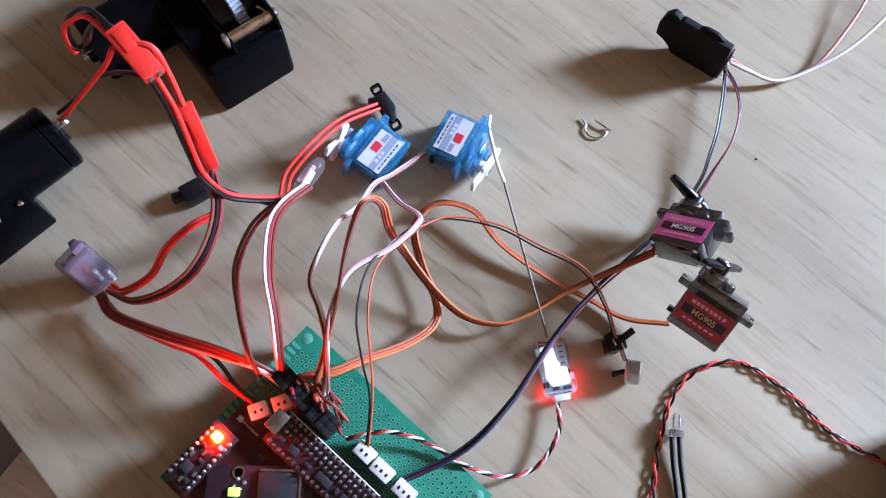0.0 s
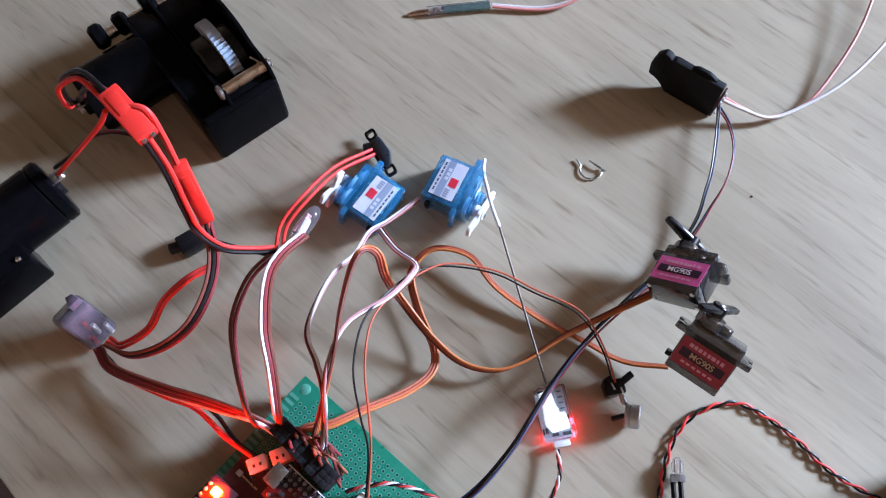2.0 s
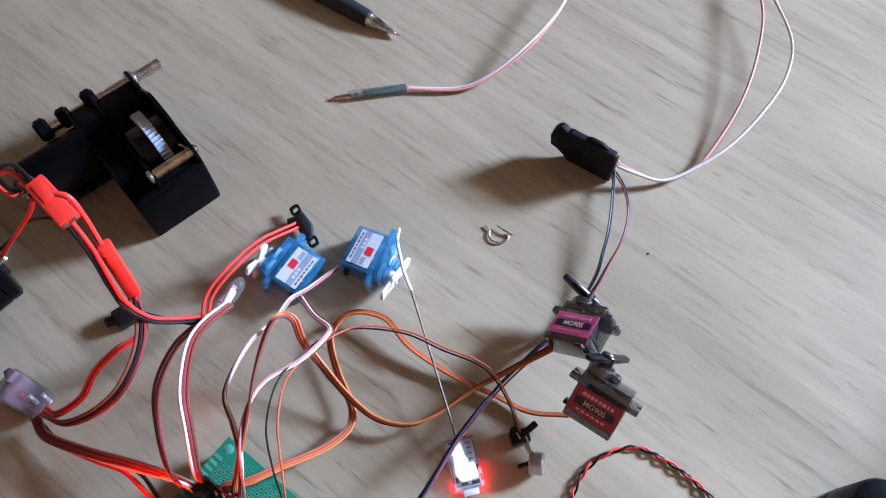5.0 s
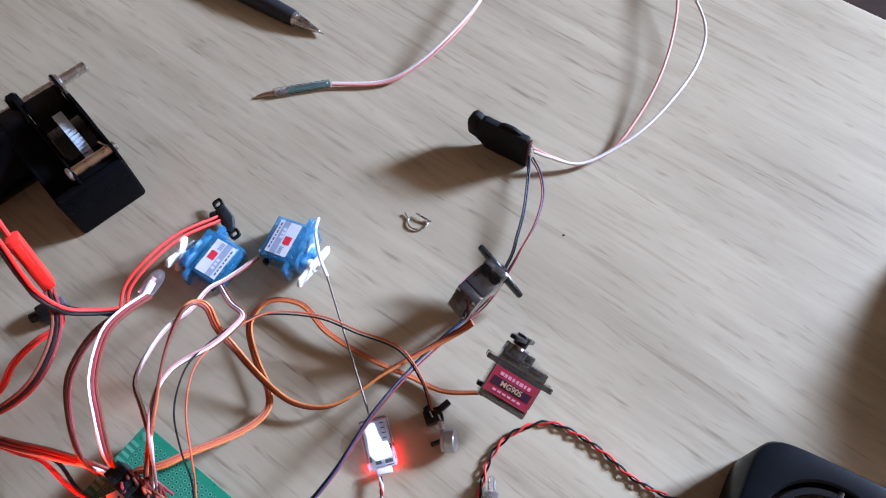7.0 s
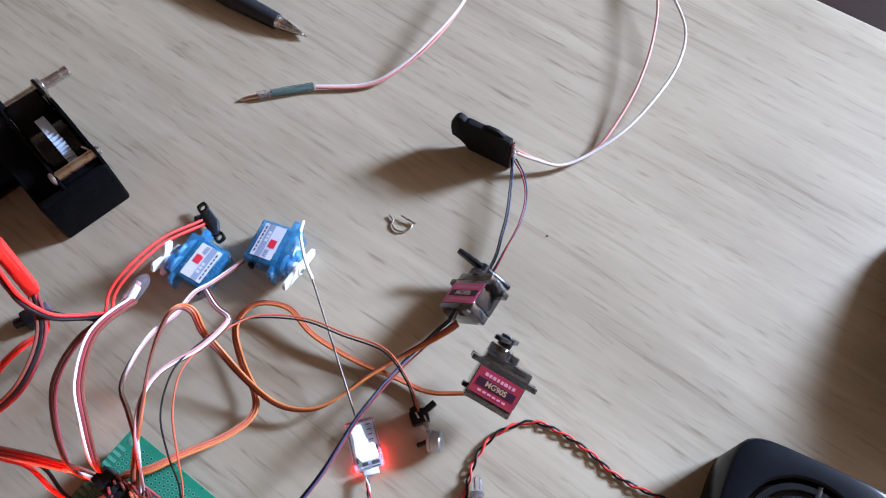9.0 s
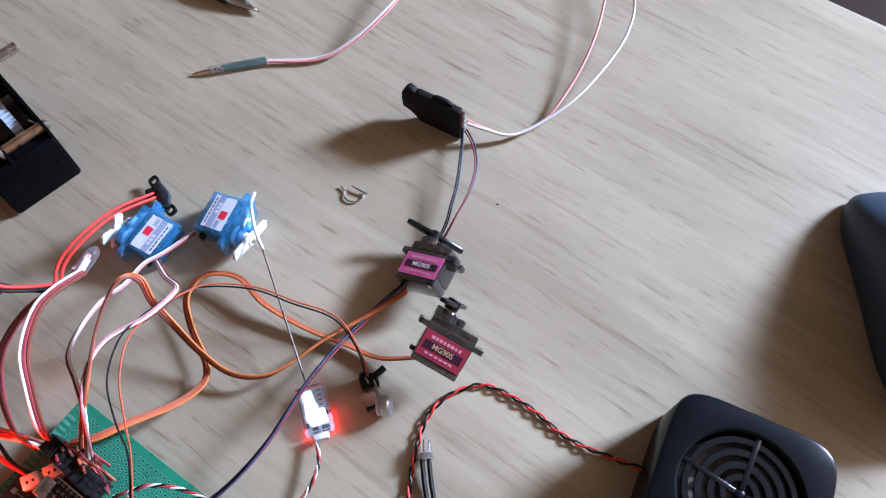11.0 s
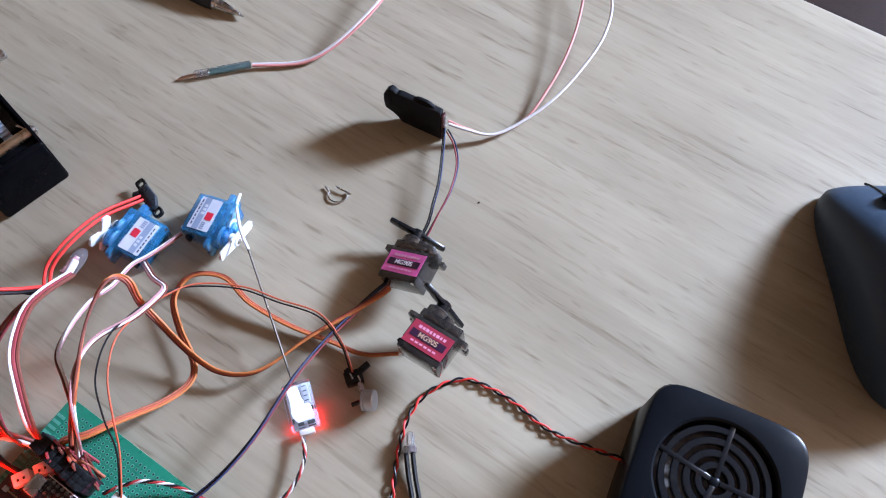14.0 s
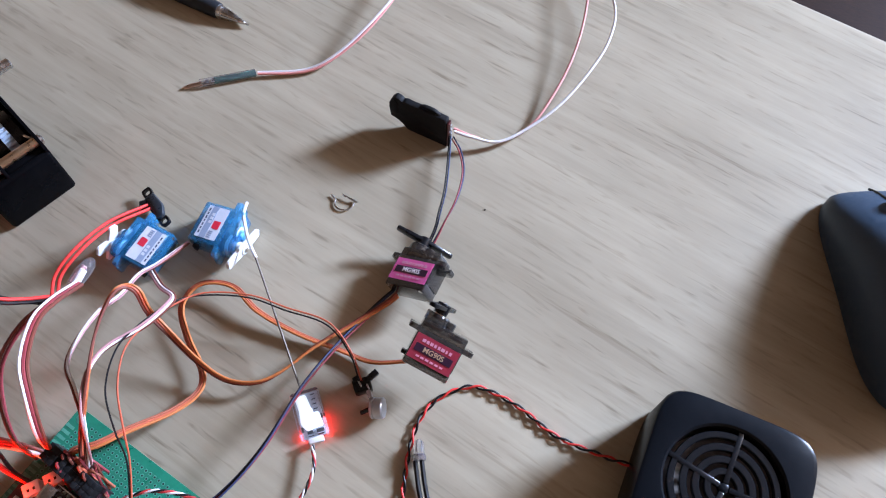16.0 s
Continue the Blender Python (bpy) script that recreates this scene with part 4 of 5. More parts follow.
    for x, y in ((0.4, -10.6), (3.0, -6.0), (-3.2, -1.4), (0.2, 1.6)):
        bm = bmesh.new()
        add_box(bm, (x, y, 9.1), (1.2, 2.0, 0.9), 0.15)
        part("resistor", bm, SOLDER, t)
    bm = bmesh.new()
    add_box(bm, (-0.6, 9.0, 9.5), (3.6, 3.2, 1.8), 0.5)
    part("indicator", bm, HOTLED, t, "glowing red indicator lamp")
    bm = bmesh.new()
    add_box(bm, (3.4, 7.0, 9.2), (1.8, 1.4, 1.2), 0.3)
    part("indicator", bm, REDLED, t, "glowing red indicator lamp")

    t = module("radio_board", "deep red module with a large dark chip", (35.9, -60.5, 0), (40, 26), DARKPCB, 40.5, 5.0)
    bm = bmesh.new()
    add_box(bm, (7.2, 3.4, 7.2), (15, 15, 2.2), 0.3)
    part("chip", bm, CHIP, t)
    bm = bmesh.new()
    add_box(bm, (7.2, 11.4, 7.4), (14.6, 0.9, 2.4), 0.2)
    part("can_edge", bm, STEEL, t)
    bm = bmesh.new()
    add_box(bm, (15.3, 3.4, 7.4), (0.9, 15, 2.4), 0.2)
    part("can_edge", bm, STEEL, t)
    for i in range(2):
        for j in range(5):
            bm = bmesh.new()
            add_lathe(bm, (-14 + 2.54 * i + j * 1.4, -2 + 2.54 * j - i * 1.2, 6.1), (0, 0, 1), [(0, 1.0), (0.6, 0.9), (1.2, 0.4)], 7)
            part("solder_pin", bm, SOLDER, t)
    bm = bmesh.new()
    add_box(bm, (-9.2, 3.4, 7.2), (4.4, 3.2, 1.4), 0.5)
    part("indicator", bm, GREENLED, t, "glowing green indicator lamp")
    bm = bmesh.new()
    add_lathe(bm, (-8.3, 10.4, 6.5), (0, 0, 1), [(0, 2.4), (0.4, 2.4), (0.45, 1.7), (0.1, 1.6)], 20)
    part("gold_ring", bm, COPPER, t)

    def jst(c, w, n, rz=0.0):
        j = thing("wire_socket", "white nylon plug socket soldered on the board", "connector", base @ mmpose(c[0], c[1], 1.7, 0, 0, rz), "white sockets on the board")
        bm = bmesh.new()
        add_box(bm, (0, 0, 3.4), (w, 6.0, 6.8), 0.5)
        part("housing", bm, WHITEPLASTIC, j)
        for k in range(n):
            bm = bmesh.new()
            add_box(bm, ((k - (n - 1) / 2) * 2.5, -0.4, 6.7), (1.0, 1.3, 0.5), 0.1)
            part("contact_slot", bm, DARKPCB, j)

    jst((11.5, -37, 0), 7.4, 2, 62)
    jst((16, -29, 0), 7.4, 2, 62)
    jst((53, -21, 0), 8.0, 2, 0)
    jst((62.5, -21.5, 0), 9.0, 3, 0)
    jst((74, -21.5, 0), 9.0, 3, 0)
    h = thing("pin_header", "black pin header crowded with plugged wires", "connector", base @ mmpose(23, -22, 1.7, 0, 0, -4))
    for y in (-2.6, 0, 2.6):
        bm = bmesh.new()
        add_box(bm, (0, y, 4.2), (32, 2.5, 8.4), 0.3)
        part("header_strip", bm, DARKPCB, h)
    for k in range(12):
        tall = 4.5 + 2.5 * random.random()
        for y in (-2.6, 0, 2.6):
            bm = bmesh.new()
            add_box(bm, (-14 + 2.54 * k, y, 8.4 + tall / 2), (2.5, 2.5, tall), 0.1)
            part("plug_housing", bm, BLACKMATT, h)



build_perfboard()


def build_receiver():
    g = thing("radio_receiver", "small receiver glowing white and red inside clear shrink wrap", "receiver", axes_pose((-27, 197.3, 0), (0.22, -0.975, 0), (0, 0, 1)))
    bm = bmesh.new()
    add_box(bm, (0, 0, 4.6), (22.5, 13.6, 7.2), 1.5)
    part("shrink_wrap", bm, CLEARFILM, g).visible_shadow = False
    bm = bmesh.new()
    add_box(bm, (0, 0, 3.0), (20, 11, 1.4), 0.2)
    part("board", bm, GREYMODULE, g)
    bm = bmesh.new()
    add_prism(bm, rounded([(-9, -4.8), (-9.2, 0.4), (-2.5, 1.2), (0.5, 4.4), (7.0, 4.9), (7.6, -2.8), (4.0, -4.8), (-3, -4.2)], 1.0, 3), 3.75, 5.6, 0.5)
    part("lit_cover", bm, WHITELED, g, "brightly lit white module cover")
    bm = bmesh.new()
    add_box(bm, (-4.6, 3.4, 4.7), (9.6, 3.2, 2.0), 0.3)
    part("module_cover", bm, GREYMODULE, g)
    for k in range(4):
        bm = bmesh.new()
        add_box(bm, (-8.2 + 2.3 * k, 3.4, 5.78), (0.5, 1.8, 0.2), 0.0)
        part("print_bar", bm, DARKPRINT, g)
    for x, y, w, d in ((8.6, 3.0, 1.4, 3.4), (8.4, -1.6, 1.2, 2.6), (6.4, -4.6, 2.2, 1.0), (-9.4, -3.8, 0.9, 2.2), (2.4, 5.0, 2.0, 0.8)):
        bm = bmesh.new()
        add_box(bm, (x, y, 4.4), (w, d, 1.5), 0.2)
        part("component", bm, CHIP, g)
    for x, y in ((9.4, 5.6), (8.8, -5.6), (4.0, 5.8)):
        bm = bmesh.new()
        add_box(bm, (x, y, 1.6), (2.6, 1.2, 1.6), 0.4)
        part("indicator", bm, REDLED, g, "glowing red indicator lamp")
    bm = bmesh.new()
    add_box(bm, (12.4, 0, 3.4), (3.0, 7.2, 3.6), 0.8)
    part("socket", bm, WHITEPLASTIC, g)
    a = thing("antenna", "straight thin antenna rod with a white plastic sleeve", "antenna")
    bm = bmesh.new()
    add_rod(bm, (-30.6, 209, 7.5), (-50.6, 276.2, 14.6), 0.5, 10)
    part("rod", bm, ANTENNA, a)
    bm = bmesh.new()
    add_sweep(bm, spline([(-50.4, 275.6, 14.6), (-53.8, 284.5, 15.6), (-55.9, 294, 15), (-57.4, 303, 12), (-56.8, 311.5, 8)]), 0.85, 10)
    part("sleeve", bm, HORNWHITE, a, "white plastic sleeve")


build_receiver()


def build_small_parts():
    g = thing("microphone_switch", "tiny black lever bracket with a round silver capsule", "switch", mmpose(1.5, 203, 0))
    bm = bmesh.new()
    add_box(bm, (-3.4, 5.6, 3.6), (8.6, 6.4, 7.0), 0.8, 14)
    add_box(bm, (-5.8, 8.2, 4.6), (3.4, 3.0, 6.4), 0.5, 30)
    part("bracket", bm, BLACK, g)
    bm = bmesh.new()
    add_box(bm, (0.4, 8.4, 6.4), (9.4, 3.0, 3.0), 0.6, 38)
    part("lever", bm, BLACK, g)
    for x, y in ((-4.4, 5.8), (-0.8, 4.4)):
        bm = bmesh.new()
        add_box(bm, (x, y, 7.3), (0.8, 3.6, 0.6), 0.2, 24)
        part("contact", bm, SOLDER, g)
    bm = bmesh.new()
    add_rod(bm, (-0.6, 2.6, 5.4), (0.4, -1.6, 6.6), 1.2, 10)
    part("neck", bm, SOLDER, g)
    bm = bmesh.new()
    add_lathe(bm, (0.2, -5.8, 5.4), (1, -0.16, 0.2), [(0, 4.4), (0.5, 5.0), (1.4, 5.0), (1.6, 4.5), (2.0, 4.5), (2.2, 5.0), (5.6, 5.0), (6.2, 4.5)], 28)
    part("capsule", bm, ALUMINIUM, g, "round silver metal capsule")
    bm = bmesh.new()
    add_rod(bm, (0.4, -5.8, 5.0), (-5.0, -7.4, 4.2), 1.1, 10)
    part("pin", bm, BLACK, g)

    s = thing("limit_sensor", "black sensor clamp with two eyelets and a dark grey body", "sensor", axes_pose((-105, 315.5, 4.4), (0.48, -0.87, 0.0), (-0.25, -0.15, 0.95)))
    for x in (-10.2, 10.2):
        bm = bmesh.new()
        n = 20
        rows = []
        for r, z in ((2.7, -0.9), (2.7, 0.9), (1.5, 0.9), (1.5, -0.9)):
            ring = []
            for i in range(n):
                c, d = math.cos(2 * math.pi * i / n), math.sin(2 * math.pi * i / n)
                q = r * max(abs(c), abs(d)) ** -0.75
                ring.append(bm.verts.new(((x + q * c) * K, q * d * K, z * K)))
            rows.append(ring)
        for k in range(4):
            a, b = rows[k], rows[(k + 1) % 4]
            for i in range(n):
                bm.faces.new((a[i], a[(i + 1) % n], b[(i + 1) % n], b[i]))
        part("eyelet", bm, BLACK, s)
    bm = bmesh.new()
    add_box(bm, (0, -1.4, -0.4), (15, 4.2, 3.2), 0.7)
    part("clamp", bm, BLACK, s)
    bm = bmesh.new()
    add_prism(bm, rounded([(-6.5, 3.4), (3, 4.6), (8.6, 2.2), (8.6, -1.4), (-6.5, -2.4)], 1.2, 3), 0.6, 3.6, 0.9)
    part("body", bm, PENGREY, s)
    bm = bmesh.new()
    add_lathe(bm, (-3.6, -2.8, 0.8), (-0.3, -1, 0.2), [(0, 3.3), (3.4, 3.3), (3.8, 2.8)], 20)
    part("cable_gland", bm, BLACK, s)

    c = thing("sealed_joint", "wire joint sealed in clear shrink tube", "connector", axes_pose((-134.5, 274.2, 16), (0.5, 0.85, -0.1), (0, 0, 1)))
    bm = bmesh.new()
    add_lathe(bm, (-9.5, 0, 0), (1, 0, 0), [(0, 2.0), (0.6, 2.4), (4, 3.4), (11, 3.7), (15.5, 3.3), (18, 1.8), (18.6, 0.8)], 20)
    part("shrink_tube", bm, CLEARFILM, c).visible_shadow = False
    bm = bmesh.new()
    add_rod(bm, (-7, -0.6, 0), (2, 0.4, 0.2), 1.5, 10)
    part("wire_end", bm, WHITEWIRE, c)
    bm = bmesh.new()
    add_rod(bm, (-6, 1.6, -0.4), (4, 1.0, 0), 1.2, 10)
    part("wire_end", bm, MAUVEWIRE, c)

    for p, q, w in (((-190.5, 288.1, 97), (-176.1, 273.7, 92), 8.0), ((-171.5, 272.9, 73), (-169.6, 265.3, 41), 6.0)):
        p, q = Vector(p), Vector(q)
        r = thing("power_plug", "bright red plastic battery plug", "connector", along_pose((p + q) / 2, q - p, (0.2, -0.3, 1)), "red plugs")
        n = (q - p).length
        bm = bmesh.new()
        add_box(bm, (0, 0, 0), (n, w, 6.0), 0.8)
        part("housing", bm, REDPLASTIC, r)
        bm = bmesh.new()
        add_box(bm, (-n * 0.2, 0, 3.0), (n * 0.4, w * 0.55, 0.9), 0.3)
        part("latch", bm, REDPLASTIC, r)
        for k in (-1, 1):
            bm = bmesh.new()
            add_box(bm, (n / 2 - 0.6, k * w * 0.22, 0.6), (3.2, 1.8, 2.2), 0.3)
            part("contact", bm, SOLDER, r)
    b = thing("plug", "small black plastic plug lying under the red wires", "connector", mmpose(-187, 268.5, 0, 0, 0, 35))
    bm = bmesh.new()
    add_box(bm, (0, 0, 4), (11, 9, 8), 1.2)
    part("housing", bm, BLACK, b)
    bm = bmesh.new()
    add_rod(bm, (-4, 1, 4), (-9.5, 2.4, 3.6), 2.6, 14)
    part("spigot", bm, BLACK, b)
    bm = bmesh.new()
    add_box(bm, (6.6, 0, 4.6), (3, 5, 5), 0.6)
    part("strain_relief", bm, PURPLEGREY, b)

    u = thing("wrapped_connector", "upright connector block wrapped in milky shrink tube", "connector", axes_pose((-220.5, 226, 0), (0.55, 0.83, 0), (-0.25, 0.2, 0.95)))
    bm = bmesh.new()
    add_box(bm, (0, 0, 12.4), (15, 9.6, 24), 2.6, seg=3)
    part("shrink_tube", bm, MILKFILM, u)
    bm = bmesh.new()
    add_box(bm, (0.5, 0, 11.5), (12, 6.4, 20), 0.8)
    part("block", bm, PURPLEGREY, u)
    for x, z in ((-3.6, 9), (0.4, 13), (3.8, 8), (-1.0, 18)):
        bm = bmesh.new()
        add_rod(bm, (x, -3.4, z - 7), (x + 0.8, -3.9, z), 1.1, 10)
        part("wire_end", bm, WHITEWIRE if x > 0 else MAROON, u)
    bm = bmesh.new()
    add_prism(bm, [(1, -3), (6.5, -3), (6, 2), (3, 3)], 23.5, 27, 0.4)
    part("torn_end", bm, PURPLEGREY, u)

    d = thing("clear_lamp", "clear unlit lamp with a milky collar on black leads", "lamp", axes_pose((22, 173, 4), (0.08, 1, 0), (0, 0, 1)))
    bm = bmesh.new()
    add_lathe(bm, (1, 0, 0), (1, 0, 0), [(0, 2.5), (4.5, 2.4), (6.0, 1.9), (6.9, 0.8)], 18)
    part("lens", bm, CLEARFILM, d)
    bm = bmesh.new()
    add_lathe(bm, (-1.6, 0, 0), (1, 0, 0), [(0, 2.9), (0.4, 3.1), (2.4, 3.1), (2.8, 2.7)], 18)
    part("collar", bm, MILKFILM, d)
    for y in (-1.9, 1.9):
        bm = bmesh.new()
        add_box(bm, (4.5, y * 0.5, 0.2), (5, 0.6, 0.6), 0.1)
        part("lead_frame", bm, SOLDER, d)


build_small_parts()


def build_speck(x, y, r):
    random.seed(7)
    bm = bmesh.new()
    bmesh.ops.create_icosphere(bm, subdivisions=2, radius=r * K)
    for v in bm.verts:
        v.co *= 0.8 + 0.4 * random.random()
        v.co.z *= 0.45
    ob = part("crumb", bm, DARKWOOD)
    ob.matrix_basis = mmpose(x, y, r * 0.3)
    tagged(ob, "tiny dark crumb lying on the table", "crumb")


for speck in ((68, 300, 0.6),):
    build_speck(*speck)


# ---- cables ----
def build_cables():
    cable("motor_lead", "black insulated motor lead curving to the joint", [(-243, 293.5, 25), (-226, 290, 45), (-209, 288, 65), (-193, 283, 78), (-181, 277, 82), (-176, 269, 72), (-173, 262, 58), (-170, 258, 42), (-160, 258, 28), (-148, 258, 20)], [(BLACKWIRE, 1.0, 0, 0)])
    cable("motor_lead", "red insulated motor lead running to a plug", [(-242, 290.5, 24), (-222, 288, 50), (-201, 285, 78), (-192, 283, 93)], [(REDWIRE, 1.0, 0, 0)])
    cable("supply_lead", "red supply wires running from the plug", [(-177, 274, 92), (-173, 268, 78), (-171, 261, 60), (-170, 258, 46), (-164, 256, 34), (-155, 258, 26), (-145, 261, 20)], [(REDWIRE, 1.0, -0.6, 0), (BLACKWIRE, 0.95, 1.4, 0.2)])
    cable("supply_lead", "red supply wire bridging two plugs", [(-184, 283, 97), (-177, 282, 96), (-174, 278, 86), (-172, 273, 74)], [(REDWIRE, 1.2, 0, 0)])
    cable("motor_lead", "black and red leads looping from the motor terminals", [(-241, 330, 22), (-234, 318, 38), (-226, 309, 60), (-216, 302, 82), (-203, 298, 94), (-190, 287, 97)], [(BLACKWIRE, 1.0, 0, 0), (REDWIRE, 1.0, 2.4, -1.5)])
    cable("motor_lead", "black lead dropping from the plug to a terminal", [(-191, 287, 96), (-200, 293, 92), (-210, 298, 78), (-225, 313, 50), (-239, 327, 25)], [(BLACKWIRE, 1.0, 0, 0), (MAROON, 0.8, 1.8, 0)])
    cable("supply_lead", "dark and red wires looping from plug to wrapped connector", [(-170, 264, 40), (-167, 252, 34), (-168, 238, 32), (-174, 224, 30), (-185, 216, 26), (-200, 214, 18), (-213, 219, 12)], [(BLACKWIRE, 0.85, 0, 0), (BROWNWIRE, 0.8, 1.7, 0.2), (MAROON, 0.85, -1.7, -0.4)], turn=80)
    cable("supply_lead", "bright red wires looping to the wrapped connector", [(-169, 264, 40), (-167, 252, 28), (-178, 244, 26), (-187, 235, 24), (-193, 224, 20), (-206, 218, 14), (-213, 221, 12)], [(REDWIRE, 0.9, 0, 0), (REDWIRE, 0.8, 1.8, 0)])
    cable("power_cable", "dark red and brown wires running to the board", [(-218, 219, 8), (-210, 210, 10), (-188, 202, 16), (-166, 196, 20), (-150, 191, 20), (-139, 187, 14)], [(MAROON, 0.9, 0, 0), (BROWNWIRE, 0.8, -1.6, 0.2), (MAROON, 0.85, 1.5, 0)], turn=-60)
    cable("signal_wire", "white wire running to the board", [(-214, 214, 7), (-206, 207, 8), (-186, 200, 14), (-166, 194, 18), (-147, 189, 19), (-138, 184, 13)], [(WHITEWIRE, 1.0, 0, 0)])
    cable("signal_wire", "red wire plugged into a white socket", [(-216, 216, 6), (-207, 208, 7), (-186, 199, 11), (-172, 194, 14), (-158, 183, 17), (-147, 176, 15)], [(REDWIRE, 1.1, 0, 0)])
    cable("signal_wire", "black wire plugged into a white socket", [(-216, 217, 6), (-203, 207, 8), (-180, 200, 11), (-165, 193, 14), (-153, 181, 17), (-142, 174, 15)], [(BLACKWIRE, 0.9, 0, 0)])
    cable("sensor_cable", "white and dark wires arching to the pin header", [(-135, 269, 17), (-142, 256, 27), (-144, 242, 37), (-141, 220, 47), (-137, 204, 46), (-136, 191, 34), (-138, 187, 12)], [(WHITEWIRE, 0.75, 1.0, 0.6), (MAROON, 0.95, -0.5, 0.2), (BROWNWIRE, 0.95, -2.1, 0)], turn=50)
    cable("sensor_cable", "thin mauve and black wires arching to the board", [(-146, 259, 20), (-153, 245, 28), (-155, 225, 37), (-151, 207, 40), (-147, 191, 32), (-146, 187, 13)], [(MAROON, 0.85, -0.9, 0), (BROWNWIRE, 0.85, 0.9, 0)], turn=110)
    cable("sensor_cable", "pair of red wires leading to the black clamp sensor", [(-144, 261, 20), (-142, 271, 23), (-134, 283, 24), (-123, 300, 17), (-108, 315, 6)], [(REDWIRE, 0.85, 1.2, 0), (REDWIRE, 0.85, -1.4, 0.5)])
    cable("servo_cable", "white and mauve servo wires winding to the board", [(-86, 291, 8), (-93, 284, 10), (-100, 277, 13), (-107, 271, 16), (-112, 258, 23), (-119, 249, 28), (-124, 234, 35), (-126, 220, 39), (-121, 208, 40), (-118, 196, 35), (-119, 181, 24), (-123, 173, 12)], [(WHITEWIRE, 0.62, 0.6, 0), (BROWNWIRE, 0.55, -0.6, 0), (MAUVEWIRE, 0.55, 0, 0.9)], turn=240)
    cable("servo_cable", "mauve and brown servo wires bent back to the board", [(-104, 277, 8), (-95, 263, 18), (-86, 253, 28), (-87, 247, 31), (-96, 236, 35), (-110, 225, 40), (-116, 212, 42), (-118, 198, 38), (-118, 183, 25), (-121, 176, 12)], [(MAUVEWIRE, 0.62, 1.1, 0), (BROWNWIRE, 0.62, -1.1, 0), (WHITEWIRE, 0.62, 0, 0.3)], turn=150)
    cable("servo_cable", "flat orange, red and brown servo cable looping to the board", [(18, 249, 15), (13, 247, 11), (-2, 240, 8), (-23, 229, 8), (-40, 218, 7), (-52, 214, 7), (-66, 217, 7), (-79, 227, 10), (-91, 240, 16), (-98, 248, 24), (-101, 255, 32), (-106, 256, 36), (-110, 249, 40), (-113, 230, 44), (-115, 208, 42), (-120, 191, 30), (-125, 178, 12)], [(ORANGEWIRE, 0.68, -1.25, 0), (RUSTWIRE, 0.68, 0, 0), (BROWNWIRE, 0.68, 1.25, 0)], "servo cables", turn=-300)
    cable("servo_cable", "flat orange, red and brown servo cable in a wide loop", [(20, 217, 8), (3, 220, 3), (-12, 228, 2), (-32, 238, 3), (-51, 251, 5), (-62, 264, 7), (-75, 268, 7), (-84, 265, 6), (-89, 255, 5), (-85, 239, 4), (-78, 223, 4), (-79, 213, 5), (-89, 204, 9), (-106, 195, 17), (-117, 189, 21), (-127, 187, 21), (-129, 182, 17), (-126, 176, 12)], [(SERVOBROWN, 0.68, 0.7, 0), (RUSTWIRE, 0.68, 0, 1.1), (ORANGEWIRE, 0.68, -0.7, 2.0)], "servo cables", turn=60)
    cable("sensor_cable", "thin black wire arching to a white socket", [(-3, 210, 8), (-7, 224, 9), (-17, 238, 12), (-36, 246, 15), (-53, 253, 18), (-73, 254, 23), (-86, 249, 29), (-98, 236, 36), (-105, 224, 40), (-107, 206, 42), (-104, 190, 36), (-101, 178, 27), (-102, 159, 16)], [(BLACKWIRE, 0.42, 0, 0)])
    cable("sensor_cable", "thin red wire arching to a white socket", [(-2, 210, 8), (-6, 224, 9), (-16, 239, 12), (-35, 247, 15), (-52, 254, 18), (-72, 255, 23), (-85, 248, 28), (-96, 236, 34), (-102, 224, 38), (-103, 207, 39), (-101, 191, 34), (-100, 178, 26), (-101, 159, 16)], [(RUSTWIRE, 0.45, 0, 0.5)])
    cable("module_cable", "thin black, blue and mauve wires from the black module", [(55, 344, 6), (58, 332, 9), (58, 318, 10), (53, 303, 10), (45, 290, 8), (38, 279, 6), (26, 263, 4), (7, 246, 7), (-11, 229, 10), (-28, 208, 15), (-46, 180, 18), (-64, 161, 20), (-89, 148, 16)], [(BLUEWIRE, 0.45, -0.7, 0), (MAROON, 0.45, 0.7, 0)], turn=320)
    cable("module_cable", "thin black and blue wires crossing below the black module", [(54, 347, 10), (51.5, 330, 10), (47.5, 310, 9), (43.5, 298, 8), (38, 284, 6), (24, 264, 4), (6, 248, 6), (-12, 230, 9), (-29, 209, 14), (-47, 181, 17), (-65, 162, 19), (-89, 149, 16)], [(BLACKWIRE, 0.45, 0.4, 0), (BLUEWIRE, 0.42, -0.4, 0.6)], turn=200)
    twisted("receiver_cable", "twisted white, black and red wires from the receiver", [(-26, 183, 4), (-26, 171, 5), (-34, 158, 4), (-47, 153, 6), (-63, 156, 12), (-79, 164, 15), (-94, 167, 18), (-110, 164, 15)], [(WHITEWIRE, 0.5), (BLACKWIRE, 0.5), (DEEPRED, 0.5)], 10)
    twisted("speaker_cable", "twisted red and black wires leading to the speaker", [(121, 158, 5), (105, 166, 2.5), (86, 177, 1.5), (72, 191, 1.5), (58, 201, 1.5), (48, 204, 1.5), (34, 200, 1.5), (24, 191, 1.5), (18.5, 179, 1.5), (15, 166, 1.5), (12, 150, 1.5), (8, 130, 1.5), (2, 100, 1.5)], [(REDWIRE, 0.56), (BLACKWIRE, 0.56)], 13.5, 1.3)
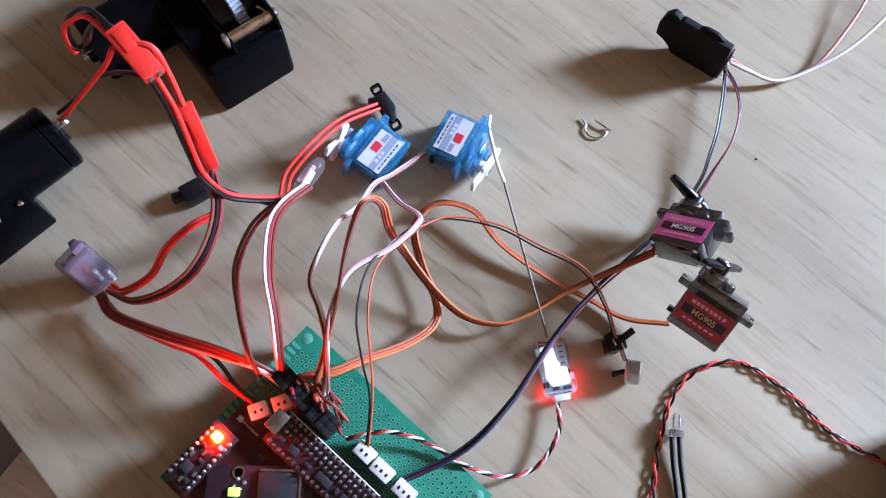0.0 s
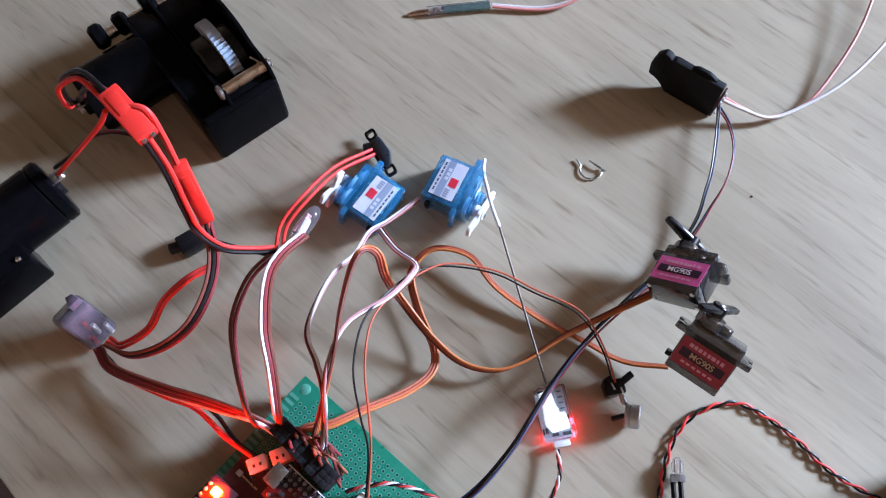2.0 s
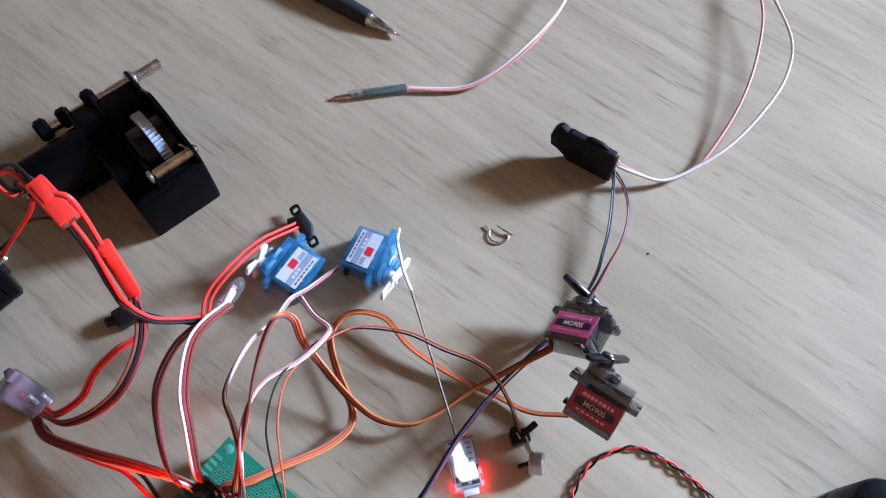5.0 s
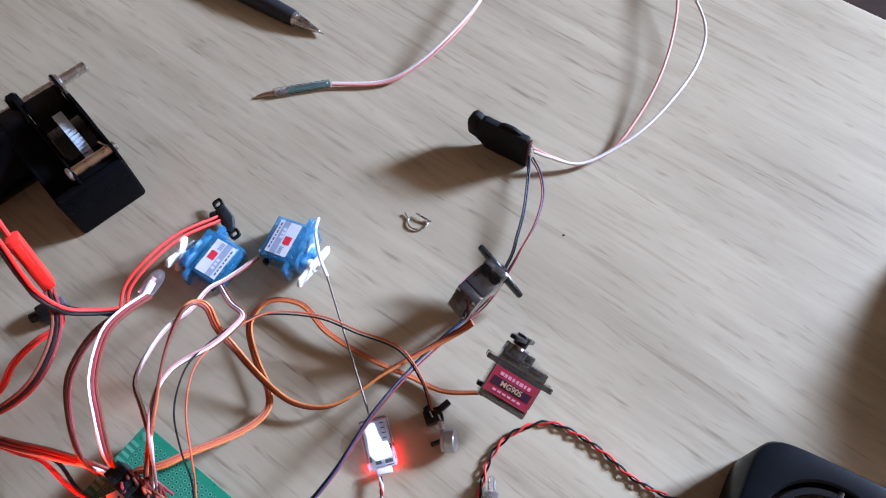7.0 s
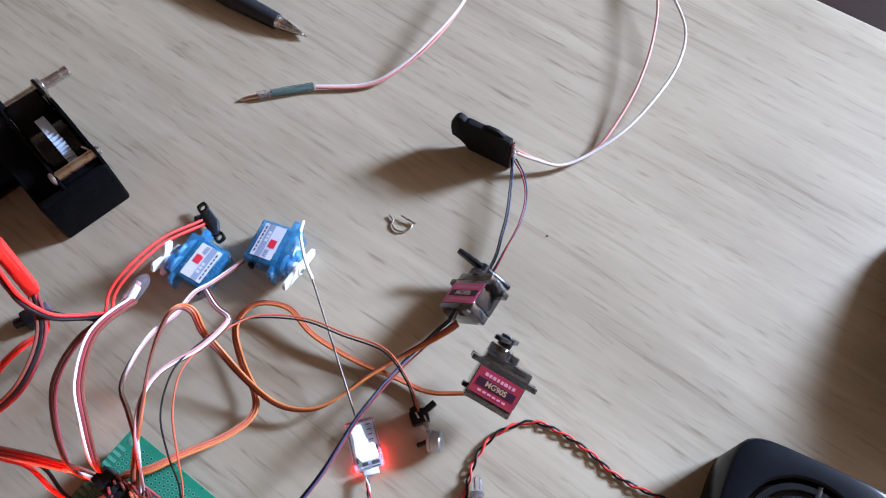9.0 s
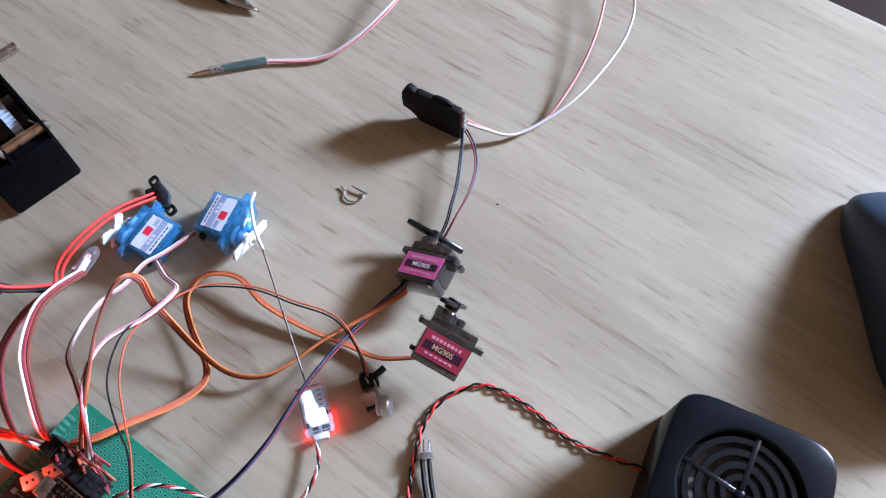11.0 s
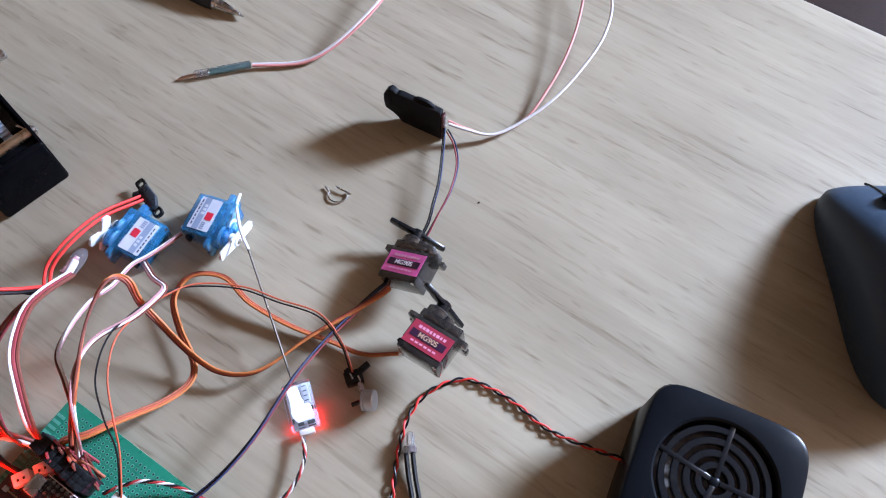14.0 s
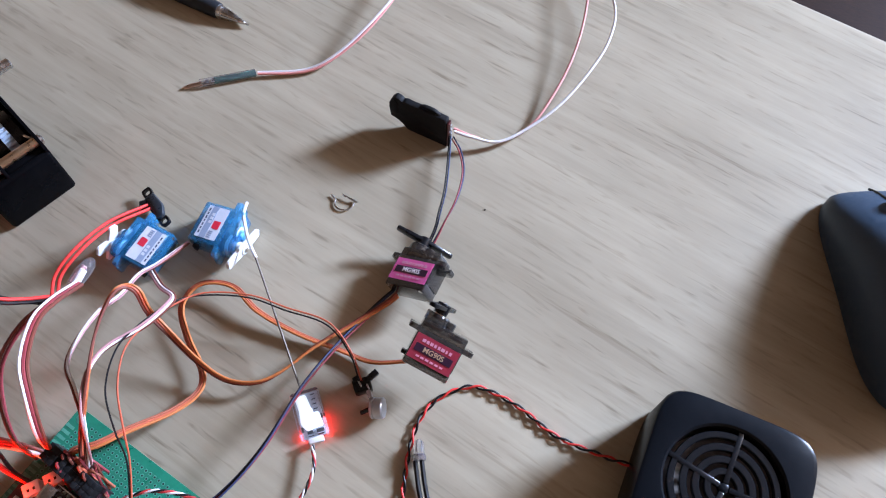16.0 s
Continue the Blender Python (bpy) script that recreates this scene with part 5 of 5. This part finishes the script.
    cable("probe_cable", "long white wire looping from probe to module", [(-53, 402, 2.4), (-25, 402, 2), (-6, 409, 6), (14, 424, 12), (32, 445, 15), (44, 470, 14), (61, 498, 12), (87, 519, 10), (115, 522, 10), (138, 505, 10), (151, 479, 11), (158, 451, 12), (161, 423, 12), (152, 398, 12), (136, 377, 10), (117, 359, 7), (97, 347, 4), (80, 340, 4), (65, 342, 8), (56, 345, 10)], [(WHITEWIRE, 0.85, 0, 0)])
    cable("probe_cable", "long faded red wire looping from probe to module", [(-53, 401, 2.4), (-25, 400.5, 2), (-6, 408, 5), (14, 422, 11), (31, 443, 14), (43, 468, 13), (55, 501, 12), (69, 523, 10), (95, 531, 10), (122, 525, 9), (140, 501, 9), (149, 476, 10), (149, 446, 12), (141, 416, 10), (129, 389, 8), (114, 366, 5), (99, 349, 3), (80, 341, 2.5), (66, 343, 7), (56, 347, 10)], [(PINKWIRE, 0.8, 0, 0)])
    cable("lamp_lead", "two short black leads of the clear lamp", [(21.6, 171.5, 4), (22, 161, 3), (23, 150, 2.4), (24, 130, 2.4), (24, 100, 2.4)], [(BLACKWIRE, 1.1, -1.5, 0), (BLACKWIRE, 1.1, 1.5, 0)])


build_cables()


def build_jumpers():
    random.seed(4)
    for k in range(24):
        x, y = -136 + 22 * random.random(), 185 - 11 * random.random()
        dx, dy = 2 + 9 * random.random(), -4 - 9 * random.random()
        h = 18 + 6 * random.random()
        mat = random.choice((RUSTWIRE, BROWNWIRE, MAROON, MAROON, BROWNWIRE, SERVOBROWN, BROWNWIRE))
        cable("jumper_wire", "short jumper wire bent between the board headers", [(x, y, 13), (x + dx * 0.1, y + 2 + dy * 0.1, h), (x + dx * 0.55, y + dy * 0.5 + 2, h + 2), (x + dx, y + dy, 15)], [(mat, 0.65, 0, 0)], "jumper wires")


build_jumpers()


# ---- what moves ----
def turned(h, a):
    return mmpose(-5.8, 0, 28.8 - h, 0, 0, a)


def motions():
    a, b, c = MG_ONE
    walk(servo_a, [(0.0, a), (4.8, a), (5.2, a.lerp(b, 0.12)), (6.0, b), (8.4, b), (9.4, c), (10.2, c), (16.0, c)])
    walk(horn_a, [(0.0, turned(0, 240)), (4.8, turned(0, 240)), (6.0, turned(0, 283)), (8.4, turned(0, 283)), (9.4, turned(0, 221)), (16.0, turned(0, 221))])
    a, b, c = MG_TWO
    walk(servo_b, [(0.0, a), (5.4, a), (6.6, b), (12.9, b), (13.4, c), (15.2, c), (15.6, b), (16.0, b)])
    walk(horn_d, [(0.0, turned(2.2, -23)), (16.0, turned(2.2, -23))])
    walk(horn_c, [(0.0, turned(2.2, 30)), (16.0, turned(2.2, 30))])
    walk(horn_b, [(0.0, turned(0, 246)), (12.9, turned(0, 248)), (13.4, turned(0, 234)), (15.2, turned(0, 234)), (15.6, turned(0, 248)), (16.0, turned(0, 248))])


motions()
